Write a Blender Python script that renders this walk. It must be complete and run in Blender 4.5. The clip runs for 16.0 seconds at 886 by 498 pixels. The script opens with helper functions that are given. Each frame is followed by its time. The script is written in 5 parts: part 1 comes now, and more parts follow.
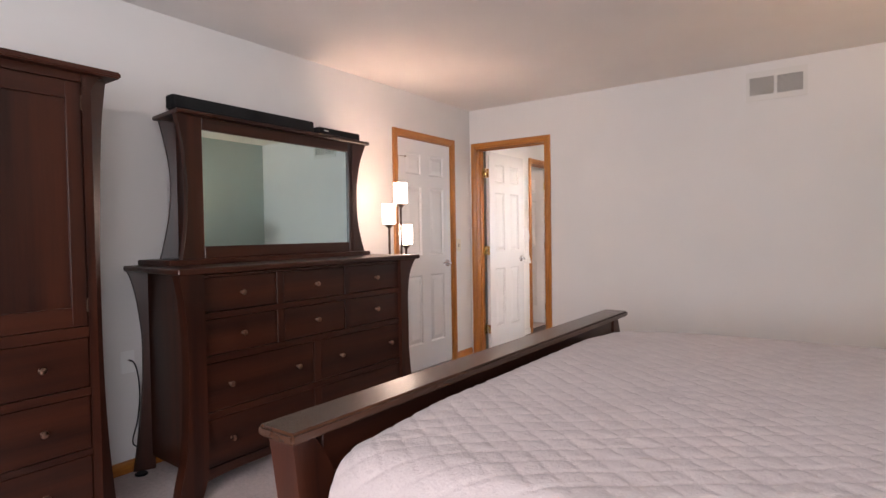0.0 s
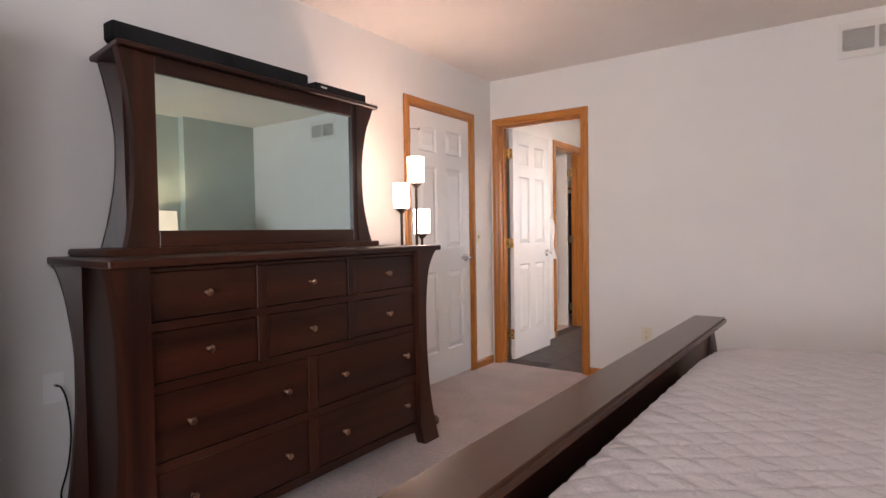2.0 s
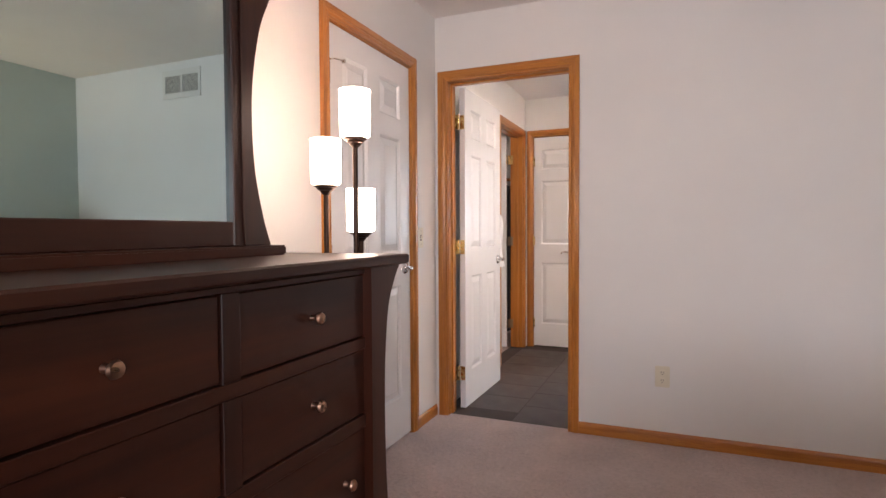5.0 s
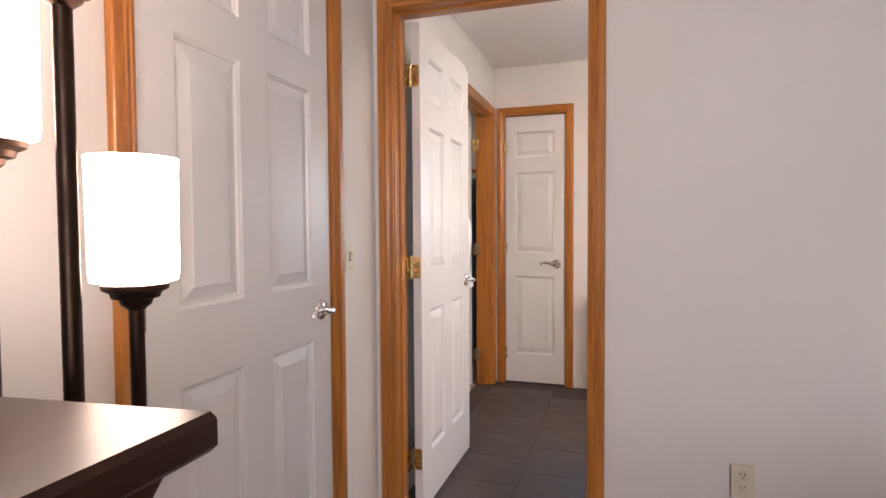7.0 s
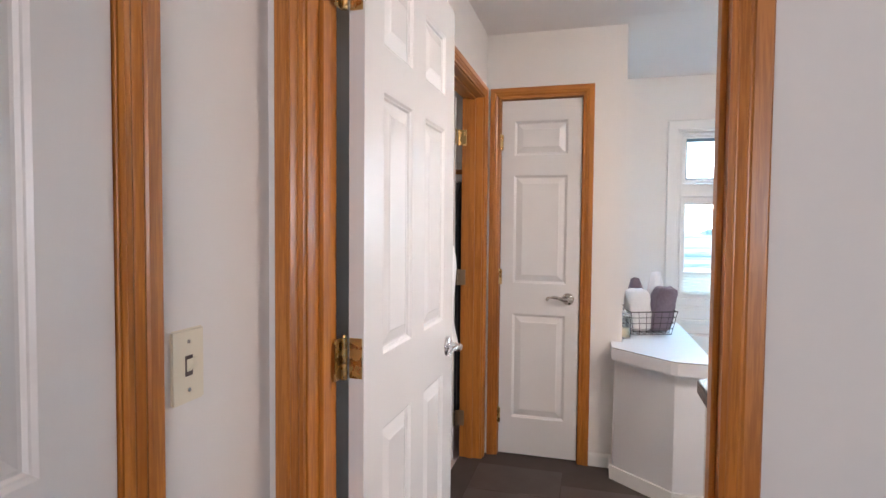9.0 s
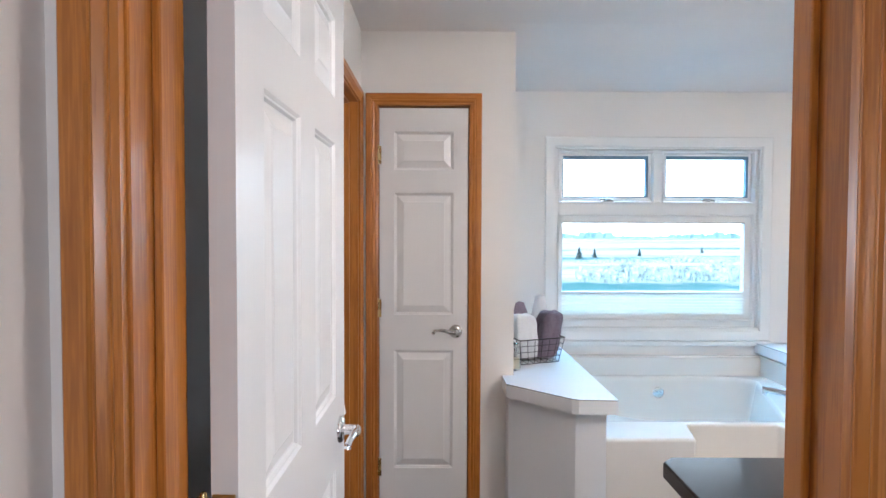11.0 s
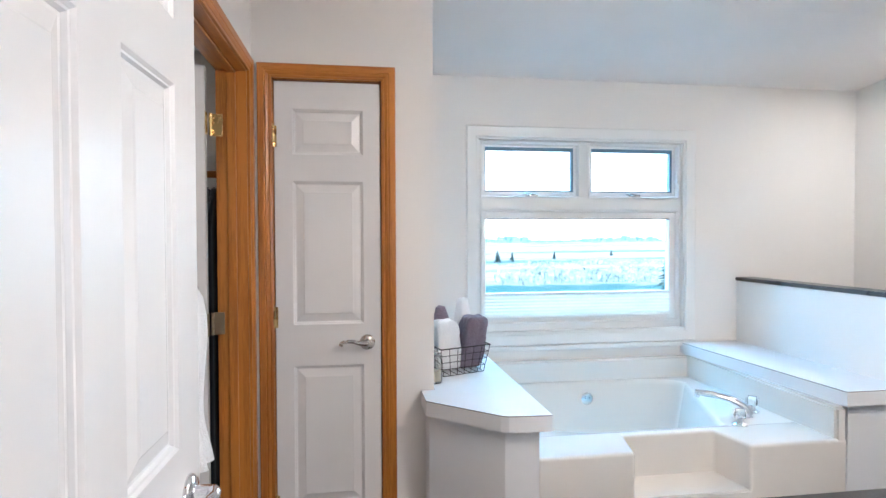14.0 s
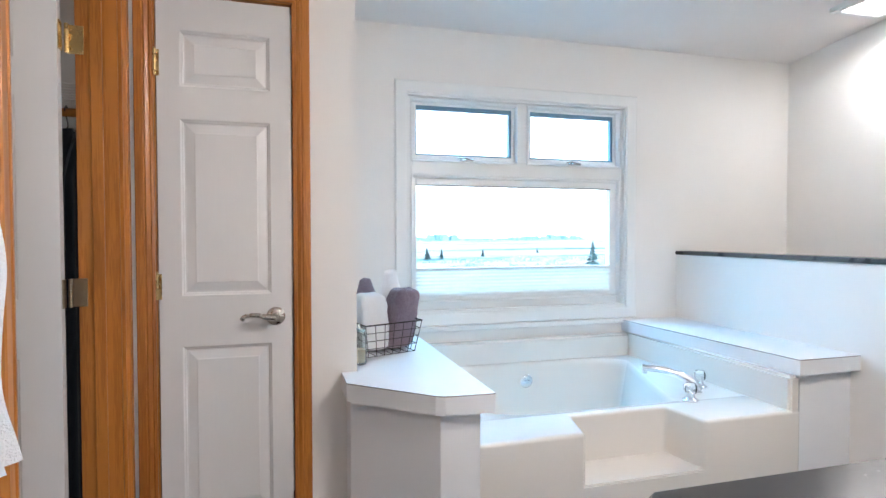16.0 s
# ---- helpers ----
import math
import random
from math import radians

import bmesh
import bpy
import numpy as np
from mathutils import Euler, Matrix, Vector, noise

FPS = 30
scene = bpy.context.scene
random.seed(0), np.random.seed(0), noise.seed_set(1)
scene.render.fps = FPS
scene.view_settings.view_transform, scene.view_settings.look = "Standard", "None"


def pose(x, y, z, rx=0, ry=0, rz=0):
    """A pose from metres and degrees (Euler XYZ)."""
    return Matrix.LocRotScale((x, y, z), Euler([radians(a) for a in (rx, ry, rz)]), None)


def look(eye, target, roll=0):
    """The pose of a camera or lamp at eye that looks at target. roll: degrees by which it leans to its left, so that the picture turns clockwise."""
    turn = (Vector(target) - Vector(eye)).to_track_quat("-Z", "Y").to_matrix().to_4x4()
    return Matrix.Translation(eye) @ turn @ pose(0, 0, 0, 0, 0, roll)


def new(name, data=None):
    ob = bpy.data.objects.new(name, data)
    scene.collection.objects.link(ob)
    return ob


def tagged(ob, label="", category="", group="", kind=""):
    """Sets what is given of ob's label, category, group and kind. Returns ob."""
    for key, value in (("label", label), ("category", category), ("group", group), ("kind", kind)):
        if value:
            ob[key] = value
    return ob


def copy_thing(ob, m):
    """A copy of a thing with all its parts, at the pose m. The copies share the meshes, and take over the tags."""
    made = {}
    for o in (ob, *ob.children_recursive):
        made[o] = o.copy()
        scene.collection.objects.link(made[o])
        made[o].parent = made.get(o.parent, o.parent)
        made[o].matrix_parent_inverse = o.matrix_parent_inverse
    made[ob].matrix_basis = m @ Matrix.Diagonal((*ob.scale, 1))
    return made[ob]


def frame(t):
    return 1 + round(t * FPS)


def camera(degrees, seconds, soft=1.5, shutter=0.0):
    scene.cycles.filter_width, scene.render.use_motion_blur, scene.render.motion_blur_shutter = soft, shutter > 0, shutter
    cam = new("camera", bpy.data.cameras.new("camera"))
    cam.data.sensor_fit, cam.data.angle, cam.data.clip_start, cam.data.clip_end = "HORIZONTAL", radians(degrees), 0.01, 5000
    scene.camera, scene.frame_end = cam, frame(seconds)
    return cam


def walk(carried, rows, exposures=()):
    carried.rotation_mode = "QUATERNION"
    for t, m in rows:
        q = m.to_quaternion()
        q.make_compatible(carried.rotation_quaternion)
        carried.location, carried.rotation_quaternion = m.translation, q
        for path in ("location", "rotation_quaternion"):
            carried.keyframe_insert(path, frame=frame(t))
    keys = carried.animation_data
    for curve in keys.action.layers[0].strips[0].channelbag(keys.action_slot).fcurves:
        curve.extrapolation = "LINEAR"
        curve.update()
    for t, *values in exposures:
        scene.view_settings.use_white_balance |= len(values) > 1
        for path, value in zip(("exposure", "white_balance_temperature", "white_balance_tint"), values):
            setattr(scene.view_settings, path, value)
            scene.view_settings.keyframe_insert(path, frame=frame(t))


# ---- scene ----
cam = camera(77.3, 16.0)
PATH = [
    (0, (2.98, -4.704, 1.209), (1.826, -3.072, 1.154), -0.9),
    (0.5, (2.834, -4.597, 1.193), (1.684, -2.962, 1.131), -0.8),
    (1, (2.725, -4.506, 1.171), (1.577, -2.869, 1.107), -0.7),
    (1.5, (2.592, -4.366, 1.141), (1.443, -2.73, 1.081), -0.7),
    (2, (2.417, -4.181, 1.14), (1.268, -2.546, 1.079), -0.9),
    (2.5, (2.266, -4.06, 1.124), (1.119, -2.423, 1.064), -0.8),
    (3, (2.051, -3.903, 1.131), (0.932, -2.247, 1.067), -0.6),
    (3.5, (1.874, -3.755, 1.105), (0.812, -2.062, 1.045), -0.6),
    (4, (1.679, -3.555, 1.103), (0.697, -1.814, 1.04), -0.4),
    (4.5, (1.53, -3.374, 1.114), (0.627, -1.591, 1.049), -0.4),
    (5, (1.362, -3.127, 1.136), (0.587, -1.284, 1.07), -0.3),
    (5.2, (1.318, -3.023, 1.136), (0.584, -1.163, 1.069), -0.3),
    (7.3, (0.871, -1.817, 1.219), (0.268, 0.088, 1.142), -0.4),
    (7.5, (0.851, -1.699, 1.234), (0.248, 0.207, 1.158), -0.45),
    (8, (0.78, -1.446, 1.246), (0.189, 0.463, 1.17), -0.5),
    (8.2, (0.744, -1.333, 1.258), (0.16, 0.577, 1.181), -0.25),
    (10.3, (0.459, -0.646, 1.391), (0.216, 1.335, 1.323), 0.3),
    (10.5, (0.438, -0.63, 1.397), (0.275, 1.359, 1.334), 0.1),
    (11, (0.403, -0.567, 1.413), (0.405, 1.428, 1.353), 0.2),
    (11.5, (0.389, -0.492, 1.411), (0.49, 1.504, 1.363), -0.0),
    (12, (0.396, -0.422, 1.427), (0.546, 1.571, 1.378), -0.1),
    (12.5, (0.4, -0.364, 1.437), (0.592, 1.625, 1.387), -0.1),
    (13, (0.418, -0.307, 1.41), (0.64, 1.68, 1.367), -0.2),
    (13.5, (0.431, -0.258, 1.395), (0.689, 1.724, 1.35), -0.2),
    (14, (0.452, -0.218, 1.369), (0.74, 1.76, 1.327), -0.2),
    (14.5, (0.473, -0.178, 1.335), (0.801, 1.794, 1.296), -0.2),
    (15, (0.488, -0.14, 1.3), (0.871, 1.822, 1.263), -0.2),
    (15.5, (0.485, -0.029, 1.25), (0.947, 1.917, 1.211), -0.1),
    (16, (0.518, 0.108, 1.207), (1.054, 2.034, 1.159), -0.1),
]
EXPOSURE = [(0.0, 0.66, 6750, 22), (5.0, 0.68, 6750, 22), (8.0, 0.68, 6450, 20), (10.5, 0.46, 5800, 14), (11.5, 0.64, 5700, 12), (16.0, 0.68, 5700, 11)]
walk(cam, [(t, look(eye, target, roll)) for t, eye, target, roll in PATH], EXPOSURE)

# ---- the room's limits and the strength of its lights ----
HEAD, BACK = 3.93, -7.2
SKY, SUN = 0.15, 4.0
P_BACK, P_EAST, P_BATH, P_CEIL, P_VANITY_FILL = 59, 25, 140, 4.0, 14
P_BULB, P_TABLE = 1.7, 8.0
E_SHADE, E_DRUM = 10.0, 0.6
P_CLOSET_FILL = 2.3
E_GLOBE = 58.0

# ---- world, sun and large lights ----
world = bpy.data.worlds.new("sky")
scene.world = world
world.use_nodes = True
wn = world.node_tree.nodes
sky = wn.new("ShaderNodeTexSky")
sky.sky_type = "NISHITA"
sky.sun_disc = False
sky.sun_elevation = radians(44)
sky.sun_rotation = radians(211)
sky.air_density, sky.dust_density = 1.0, 0.3
wn["Background"].inputs[1].default_value = SKY
world.node_tree.links.new(sky.outputs[0], wn["Background"].inputs[0])

sun_data = bpy.data.lights.new("sun", "SUN")
sun_data.energy, sun_data.angle, sun_data.color = SUN, radians(0.6), (1.0, 0.95, 0.88)
sun_ob = new("sun", sun_data)
sun_ob.matrix_world = look((-22, -36, 42), (0, 0, 0))


def area_light(name, eye, target, sx, sy, power, color):
    data = bpy.data.lights.new(name, "AREA")
    data.shape, data.size, data.size_y, data.energy, data.color = "RECTANGLE", sx, sy, power, color
    ob = new(name, data)
    ob.matrix_world = look(eye, target)
    return ob


def point_light(name, eye, power, color, radius):
    data = bpy.data.lights.new(name, "POINT")
    data.energy, data.color, data.shadow_soft_size = power, color, radius
    ob = new(name, data)
    ob.location = eye
    return ob


DAY = (0.90, 0.95, 1.0)
WARM = (1.0, 0.70, 0.42)
# lamps in two added bedroom windows out of view, set to balance the walls
area_light("back_window_light", (2.9, BACK + 0.03, 1.5), (0.4, -1.2, 1.3), 1.6, 1.25, P_BACK, DAY)
area_light("east_window_light", (HEAD + 0.03, -5.40, 1.5), (1.9, -2.9, 0.7), 1.2, 1.2, P_EAST, DAY)
area_light("bath_window_light", (1.77, 3.75, 2.75), (1.77, 2.0, 0.55), 1.6, 1.2, P_BATH, (0.22, 0.64, 1.0))
area_light("bath_ceiling_light", (3.40, 2.24, 2.28), (3.40, 2.24, 0), 0.26, 0.2, P_CEIL, (1.0, 0.90, 0.78))
# added lamp out of view, brings warm light to the doors and linen wall
area_light("vanity_fill_light", (1.75, 0.55, 2.36), (1.70, 0.62, 0), 0.26, 0.2, P_VANITY_FILL, (1.0, 0.87, 0.74))
# fill added inside the closet, unseen, to brighten its open door
area_light("closet_fill_light", (-0.85, 1.55, 2.36), (-0.85, 1.56, 0), 0.26, 0.2, P_CLOSET_FILL, (1.0, 0.82, 0.64))


# ---- materials ----
def shader(name):
    m = bpy.data.materials.new(name)
    m.use_nodes = True
    return m, m.node_tree.nodes, m.node_tree.links, m.node_tree.nodes["Principled BSDF"]


def ramp(nodes, stops):
    r = nodes.new("ShaderNodeValToRGB")
    while len(r.color_ramp.elements) < len(stops):
        r.color_ramp.elements.new(0.5)
    for e, (p, c) in zip(r.color_ramp.elements, stops):
        e.position, e.color = p, (*c, 1)
    return r


def noise_tex(nodes, links, scale, detail=4, vec=None, stretch=None):
    n = nodes.new("ShaderNodeTexNoise")
    n.inputs["Scale"].default_value, n.inputs["Detail"].default_value = scale, detail
    tc = nodes.new("ShaderNodeTexCoord")
    src = tc.outputs["Object"]
    if stretch:
        mp = nodes.new("ShaderNodeMapping")
        mp.inputs["Scale"].default_value = stretch
        links.new(src, mp.inputs[0])
        src = mp.outputs[0]
    links.new(src, n.inputs["Vector"])
    return n


def bump(nodes, links, bsdf, height, strength, distance):
    b = nodes.new("ShaderNodeBump")
    b.inputs["Strength"].default_value, b.inputs["Distance"].default_value = strength, distance
    links.new(height, b.inputs["Height"])
    links.new(b.outputs[0], bsdf.inputs["Normal"])
    return b


def paint(name, c, rough=0.6, vary=0.05, grain=220, strength=0.12, dist=0.001, coat=0.0):
    m, n, l, p = shader(name)
    big = noise_tex(n, l, 1.7, 5)
    r = ramp(n, [(0.3, tuple(v * (1 - vary) for v in c)), (0.7, tuple(min(1, v * (1 + vary)) for v in c))])
    l.new(big.outputs[0], r.inputs[0])
    l.new(r.outputs[0], p.inputs["Base Color"])
    fine = noise_tex(n, l, grain, 3)
    bump(n, l, p, fine.outputs[0], strength, dist)
    rr = ramp(n, [(0.3, (rough - 0.05,) * 3), (0.7, (rough + 0.06,) * 3)])
    mid = noise_tex(n, l, 9, 4)
    l.new(mid.outputs[0], rr.inputs[0])
    l.new(rr.outputs[0], p.inputs["Roughness"])
    p.inputs["Coat Weight"].default_value = coat
    return m


def wood(name, light, dark, axis, rough, coat, fine_scale=1.0, pores=0.25):
    """Wood with its grain along the given axis."""
    m, n, l, p = shader(name)
    k = {"x": (0.05, 1, 1), "y": (1, 0.05, 1), "z": (1, 1, 0.05)}[axis]
    broad = noise_tex(n, l, 14 * fine_scale, 4, stretch=k)
    broad.inputs["Distortion"].default_value = 0.8
    fine = noise_tex(n, l, 150 * fine_scale, 3, stretch=k)
    patch = noise_tex(n, l, 2.2, 3)
    mixed = n.new("ShaderNodeMath")
    mixed.operation = "MULTIPLY_ADD"
    l.new(fine.outputs[0], mixed.inputs[0])
    mixed.inputs[1].default_value = pores
    l.new(broad.outputs[0], mixed.inputs[2])
    plus = n.new("ShaderNodeMath")
    plus.operation = "MULTIPLY_ADD"
    l.new(patch.outputs[0], plus.inputs[0])
    plus.inputs[1].default_value = 0.25
    l.new(mixed.outputs[0], plus.inputs[2])
    mid = tuple((a + b) / 2 for a, b in zip(light, dark))
    lo, hi = 0.52 + pores * 0.2, 0.80 + pores * 0.6
    r = ramp(n, [(lo, dark), ((lo + hi) / 2, mid), (hi, light)])
    l.new(plus.outputs[0], r.inputs[0])
    l.new(r.outputs[0], p.inputs["Base Color"])
    bump(n, l, p, fine.outputs[0], 0.15, 0.0006)
    p.inputs["Roughness"].default_value = rough
    p.inputs["Coat Weight"].default_value = coat
    p.inputs["Coat Roughness"].default_value = 0.18
    return m


def metal(name, c, rough):
    m, n, l, p = shader(name)
    p.inputs["Base Color"].default_value = (*c, 1)
    p.inputs["Metallic"].default_value = 1
    s = noise_tex(n, l, 40, 4)
    r = ramp(n, [(0.3, (rough * 0.7,) * 3), (0.75, (min(1, rough * 1.5),) * 3)])
    l.new(s.outputs[0], r.inputs[0])
    l.new(r.outputs[0], p.inputs["Roughness"])
    return m


def fabric(name, a, b, scale, strength, dist, rough=0.95, patch=3.0, lo=0.75, hi=1.0):
    m, n, l, p = shader(name)
    big = noise_tex(n, l, patch, 5)
    fine = noise_tex(n, l, scale, 4)
    add = n.new("ShaderNodeMath")
    add.operation = "MULTIPLY_ADD"
    l.new(fine.outputs[0], add.inputs[0])
    add.inputs[1].default_value = 0.9
    l.new(big.outputs[0], add.inputs[2])
    r = ramp(n, [(lo, a), (hi, b)])
    l.new(add.outputs[0], r.inputs[0])
    l.new(r.outputs[0], p.inputs["Base Color"])
    bump(n, l, p, fine.outputs[0], strength, dist)
    p.inputs["Roughness"].default_value = rough
    p.inputs["Sheen Weight"].default_value = 0.25
    return m


def carpet(name, a, b):
    """Cut pile: trodden patches, tuft marks and fibres at three sizes."""
    m, n, l, p = shader(name)
    total = None
    for scale, detail, weight in ((3.5, 4, 0.40), (55, 3, 0.45), (330, 2, 0.75)):
        t = noise_tex(n, l, scale, detail)
        f = n.new("ShaderNodeMath")
        f.operation = "MULTIPLY_ADD"
        l.new(t.outputs[0], f.inputs[0])
        f.inputs[1].default_value = weight
        f.inputs[2].default_value = 0.0
        if total:
            l.new(total, f.inputs[2])
        total = f.outputs[0]
    r = ramp(n, [(0.62, a), (0.99, b)])
    l.new(total, r.inputs[0])
    l.new(r.outputs[0], p.inputs["Base Color"])
    bump(n, l, p, total, 1.0, 0.010)
    p.inputs["Roughness"].default_value = 0.98
    p.inputs["Sheen Weight"].default_value = 0.25
    return m


def glow(name, c, strength, body=(0.9, 0.88, 0.84)):
    m, n, l, p = shader(name)
    p.inputs["Base Color"].default_value = (*body, 1)
    p.inputs["Emission Color"].default_value = (*c, 1)
    p.inputs["Emission Strength"].default_value = strength
    p.inputs["Roughness"].default_value = 0.5
    return m


def glass(name, tint=(1, 1, 1), rough=0.0):
    m, n, l, p = shader(name)
    p.inputs["Base Color"].default_value = (*tint, 1)
    p.inputs["Transmission Weight"].default_value = 1
    p.inputs["Roughness"].default_value = rough
    p.inputs["IOR"].default_value = 1.45
    return m


def cloth_lit(name, c):
    """Thin cloth that lets daylight through."""
    m, n, l, p = shader(name)
    p.inputs["Base Color"].default_value = (*c, 1)
    p.inputs["Roughness"].default_value = 0.9
    tr = n.new("ShaderNodeBsdfTranslucent")
    tr.inputs[0].default_value = (*c, 1)
    mx = n.new("ShaderNodeMixShader")
    weave = noise_tex(n, l, 320, 2)
    r = ramp(n, [(0.3, (0.40,) * 3), (0.7, (0.48,) * 3)])
    l.new(weave.outputs[0], r.inputs[0])
    l.new(r.outputs[0], mx.inputs[0])
    l.new(p.outputs[0], mx.inputs[1])
    l.new(tr.outputs[0], mx.inputs[2])
    l.new(mx.outputs[0], n["Material Output"].inputs[0])
    return m


def stone(name):
    """Polished black stone with sparse pale flecks."""
    m, n, l, p = shader(name)
    fleck = noise_tex(n, l, 260, 2)
    r = ramp(n, [(0.0, (0.010, 0.010, 0.012)), (0.68, (0.020, 0.020, 0.023)), (0.76, (0.16, 0.15, 0.15))])
    l.new(fleck.outputs[0], r.inputs[0])
    l.new(r.outputs[0], p.inputs["Base Color"])
    p.inputs["Roughness"].default_value = 0.2
    return m


def door_paint(name, c):
    """Semi-gloss paint over a door skin with an embossed wood grain."""
    m, n, l, p = shader(name)
    big = noise_tex(n, l, 2.0, 4)
    r = ramp(n, [(0.3, tuple(v * 0.97 for v in c)), (0.7, c)])
    l.new(big.outputs[0], r.inputs[0])
    l.new(r.outputs[0], p.inputs["Base Color"])
    grain = noise_tex(n, l, 85, 4, stretch=(1.0, 1.0, 0.06))
    grain.inputs["Distortion"].default_value = 0.6
    bump(n, l, p, grain.outputs[0], 0.20, 0.0009)
    p.inputs["Roughness"].default_value = 0.27
    return m


OAK_L, OAK_D = (0.49, 0.182, 0.028), (0.31, 0.098, 0.012)
DARK_L, DARK_D = (0.052, 0.0130, 0.0056), (0.016, 0.0044, 0.0026)
M = {
    "wall": paint("wall_paint", (0.738, 0.718, 0.692), 0.62, 0.02, 160, 0.10),
    "green": paint("sage_wall_paint", (0.48, 0.54, 0.50), 0.62, 0.03, 160, 0.10),
    "ceiling": paint("ceiling_paint", (0.82, 0.785, 0.755), 0.85, 0.03, 90, 0.35, 0.002),
    "bath_wall": paint("bath_wall_paint", (0.82, 0.80, 0.77), 0.55, 0.02, 160, 0.08),
    "door": door_paint("grained_white_door_paint", (0.80, 0.79, 0.78)),
    "white": paint("white_door_paint", (0.80, 0.79, 0.78), 0.33, 0.02, 70, 0.10, 0.0006, 0.25),
    "trim": paint("white_trim_paint", (0.82, 0.82, 0.80), 0.35, 0.02, 120, 0.05),
    "ivory": paint("ivory_plastic", (0.72, 0.66, 0.52), 0.35, 0.02, 300, 0.02),
    "acrylic": paint("white_tub_acrylic", (0.74, 0.705, 0.655), 0.16, 0.015, 20, 0.02, 0.0005, 0.6),
    "laminate": paint("white_laminate", (0.76, 0.765, 0.775), 0.48, 0.01, 400, 0.02),
    "seam": paint("dark_seam", (0.10, 0.07, 0.06), 0.6),
    "vent": paint("vent_enamel", (0.70, 0.68, 0.64), 0.45, 0.02),
    "vent_dark": paint("vent_shadow", (0.16, 0.14, 0.12), 0.8),
    "black": paint("black_plastic", (0.012, 0.012, 0.013), 0.42, 0.2, 400, 0.3),
    "mesh": fabric("speaker_cloth", (0.008, 0.008, 0.009), (0.02, 0.02, 0.02), 900, 0.5, 0.001),
    "stone": stone("black_stone"),
    "cap": paint("black_cap", (0.02, 0.022, 0.026), 0.30, 0.3),
    "carpet": carpet("beige_carpet", (0.41, 0.318, 0.295), (0.70, 0.565, 0.528)),
    "quilt": fabric("mauve_quilt", (0.425, 0.362, 0.348), (0.475, 0.408, 0.392), 140, 0.6, 0.003, 0.85, 9.0),
    "towel_w": fabric("white_terry", (0.78, 0.77, 0.76), (0.86, 0.85, 0.85), 260, 1.0, 0.004),
    "towel_p": fabric("plum_terry", (0.13, 0.095, 0.125), (0.22, 0.17, 0.21), 260, 1.0, 0.004),
    "shade_c": cloth_lit("cellular_cloth", (0.90, 0.90, 0.84)),
    "tile": paint("slate_tile", (0.072, 0.054, 0.048), 0.55, 0.30, 60, 0.25, 0.001),
    "grout": paint("grout", (0.060, 0.046, 0.041), 0.85),
    "chrome": metal("chrome", (0.80, 0.80, 0.82), 0.10),
    "nickel": metal("brushed_nickel", (0.55, 0.52, 0.48), 0.24),
    "brass": metal("aged_brass", (0.62, 0.45, 0.20), 0.26),
    "bronze": metal("bronze_hinge", (0.30, 0.23, 0.15), 0.38),
    "copper": metal("copper_knob", (0.46, 0.28, 0.20), 0.32),
    "iron": metal("dark_bronze_pole", (0.06, 0.035, 0.025), 0.42),
    "wire": metal("dark_wire", (0.05, 0.045, 0.045), 0.5),
    "mirror": metal("mirror_silver", (0.66, 0.87, 0.89), 0.004),
    "glass": glass("window_glass", (0.97, 1.0, 1.0)),
    "jar": glass("jar_glass", (0.95, 0.97, 0.96)),
    "crystal": glass("clear_acrylic", (0.97, 0.99, 1.0), 0.05),
    "wax": paint("cream_wax", (0.78, 0.68, 0.50), 0.5),
    "dark_paint": paint("window_sash_edge", (0.12, 0.22, 0.30), 0.5),
    "shade_glow": glow("lit_glass_shade", (1.0, 0.80, 0.63), E_SHADE),
    "drum_glow": glow("lit_drum_shade", (1.0, 0.72, 0.50), E_DRUM, (0.75, 0.55, 0.45)),
    "globe_glow": glow("lit_opal_globe", (1.0, 0.84, 0.68), E_GLOBE),
    "panel_glow": glow("lit_lens", (1.0, 0.95, 0.88), 3.0),
}
for key in ("mesh", "black"):
    M[key].node_tree.nodes["Principled BSDF"].inputs["Sheen Weight"].default_value = 0.0
    M[key].node_tree.nodes["Principled BSDF"].inputs["Specular IOR Level"].default_value = 0.12
for ax in "xyz":
    M["oak_" + ax] = wood("golden_oak_" + ax, OAK_L, OAK_D, ax, 0.36, 0.35, 2.0, 0.6)
    M["dark_" + ax] = wood("dark_cherry_" + ax, DARK_L, DARK_D, ax, 0.36, 0.06, 0.7, 0.25)
    # browner, paler dark wood for flat tops: light from above is in the colour
    M["cap_" + ax] = wood("top_lit_dark_wood_" + ax, (0.086, 0.036, 0.019), (0.042, 0.0165, 0.0085), ax, 0.27, 0.06, 0.7, 0.25)
    M["dark_" + ax].node_tree.nodes["Principled BSDF"].inputs["Specular IOR Level"].default_value = 0.36


# ---- mesh helpers ----
def merge(bm, tmp):
    me = bpy.data.meshes.new("tmp")
    tmp.to_mesh(me)
    tmp.free()
    bm.from_mesh(me)
    bpy.data.meshes.remove(me)


def box(bm, x0, x1, y0, y1, z0, z1, bev=0.0, seg=1):
    t = bmesh.new()
    bmesh.ops.create_cube(t, size=1, matrix=Matrix.LocRotScale(((x0 + x1) / 2, (y0 + y1) / 2, (z0 + z1) / 2), None, (abs(x1 - x0), abs(y1 - y0), abs(z1 - z0))))
    if bev:
        bmesh.ops.bevel(t, geom=t.edges[:], offset=bev, segments=seg, affect="EDGES", clamp_overlap=True)
    merge(bm, t)
    return bm


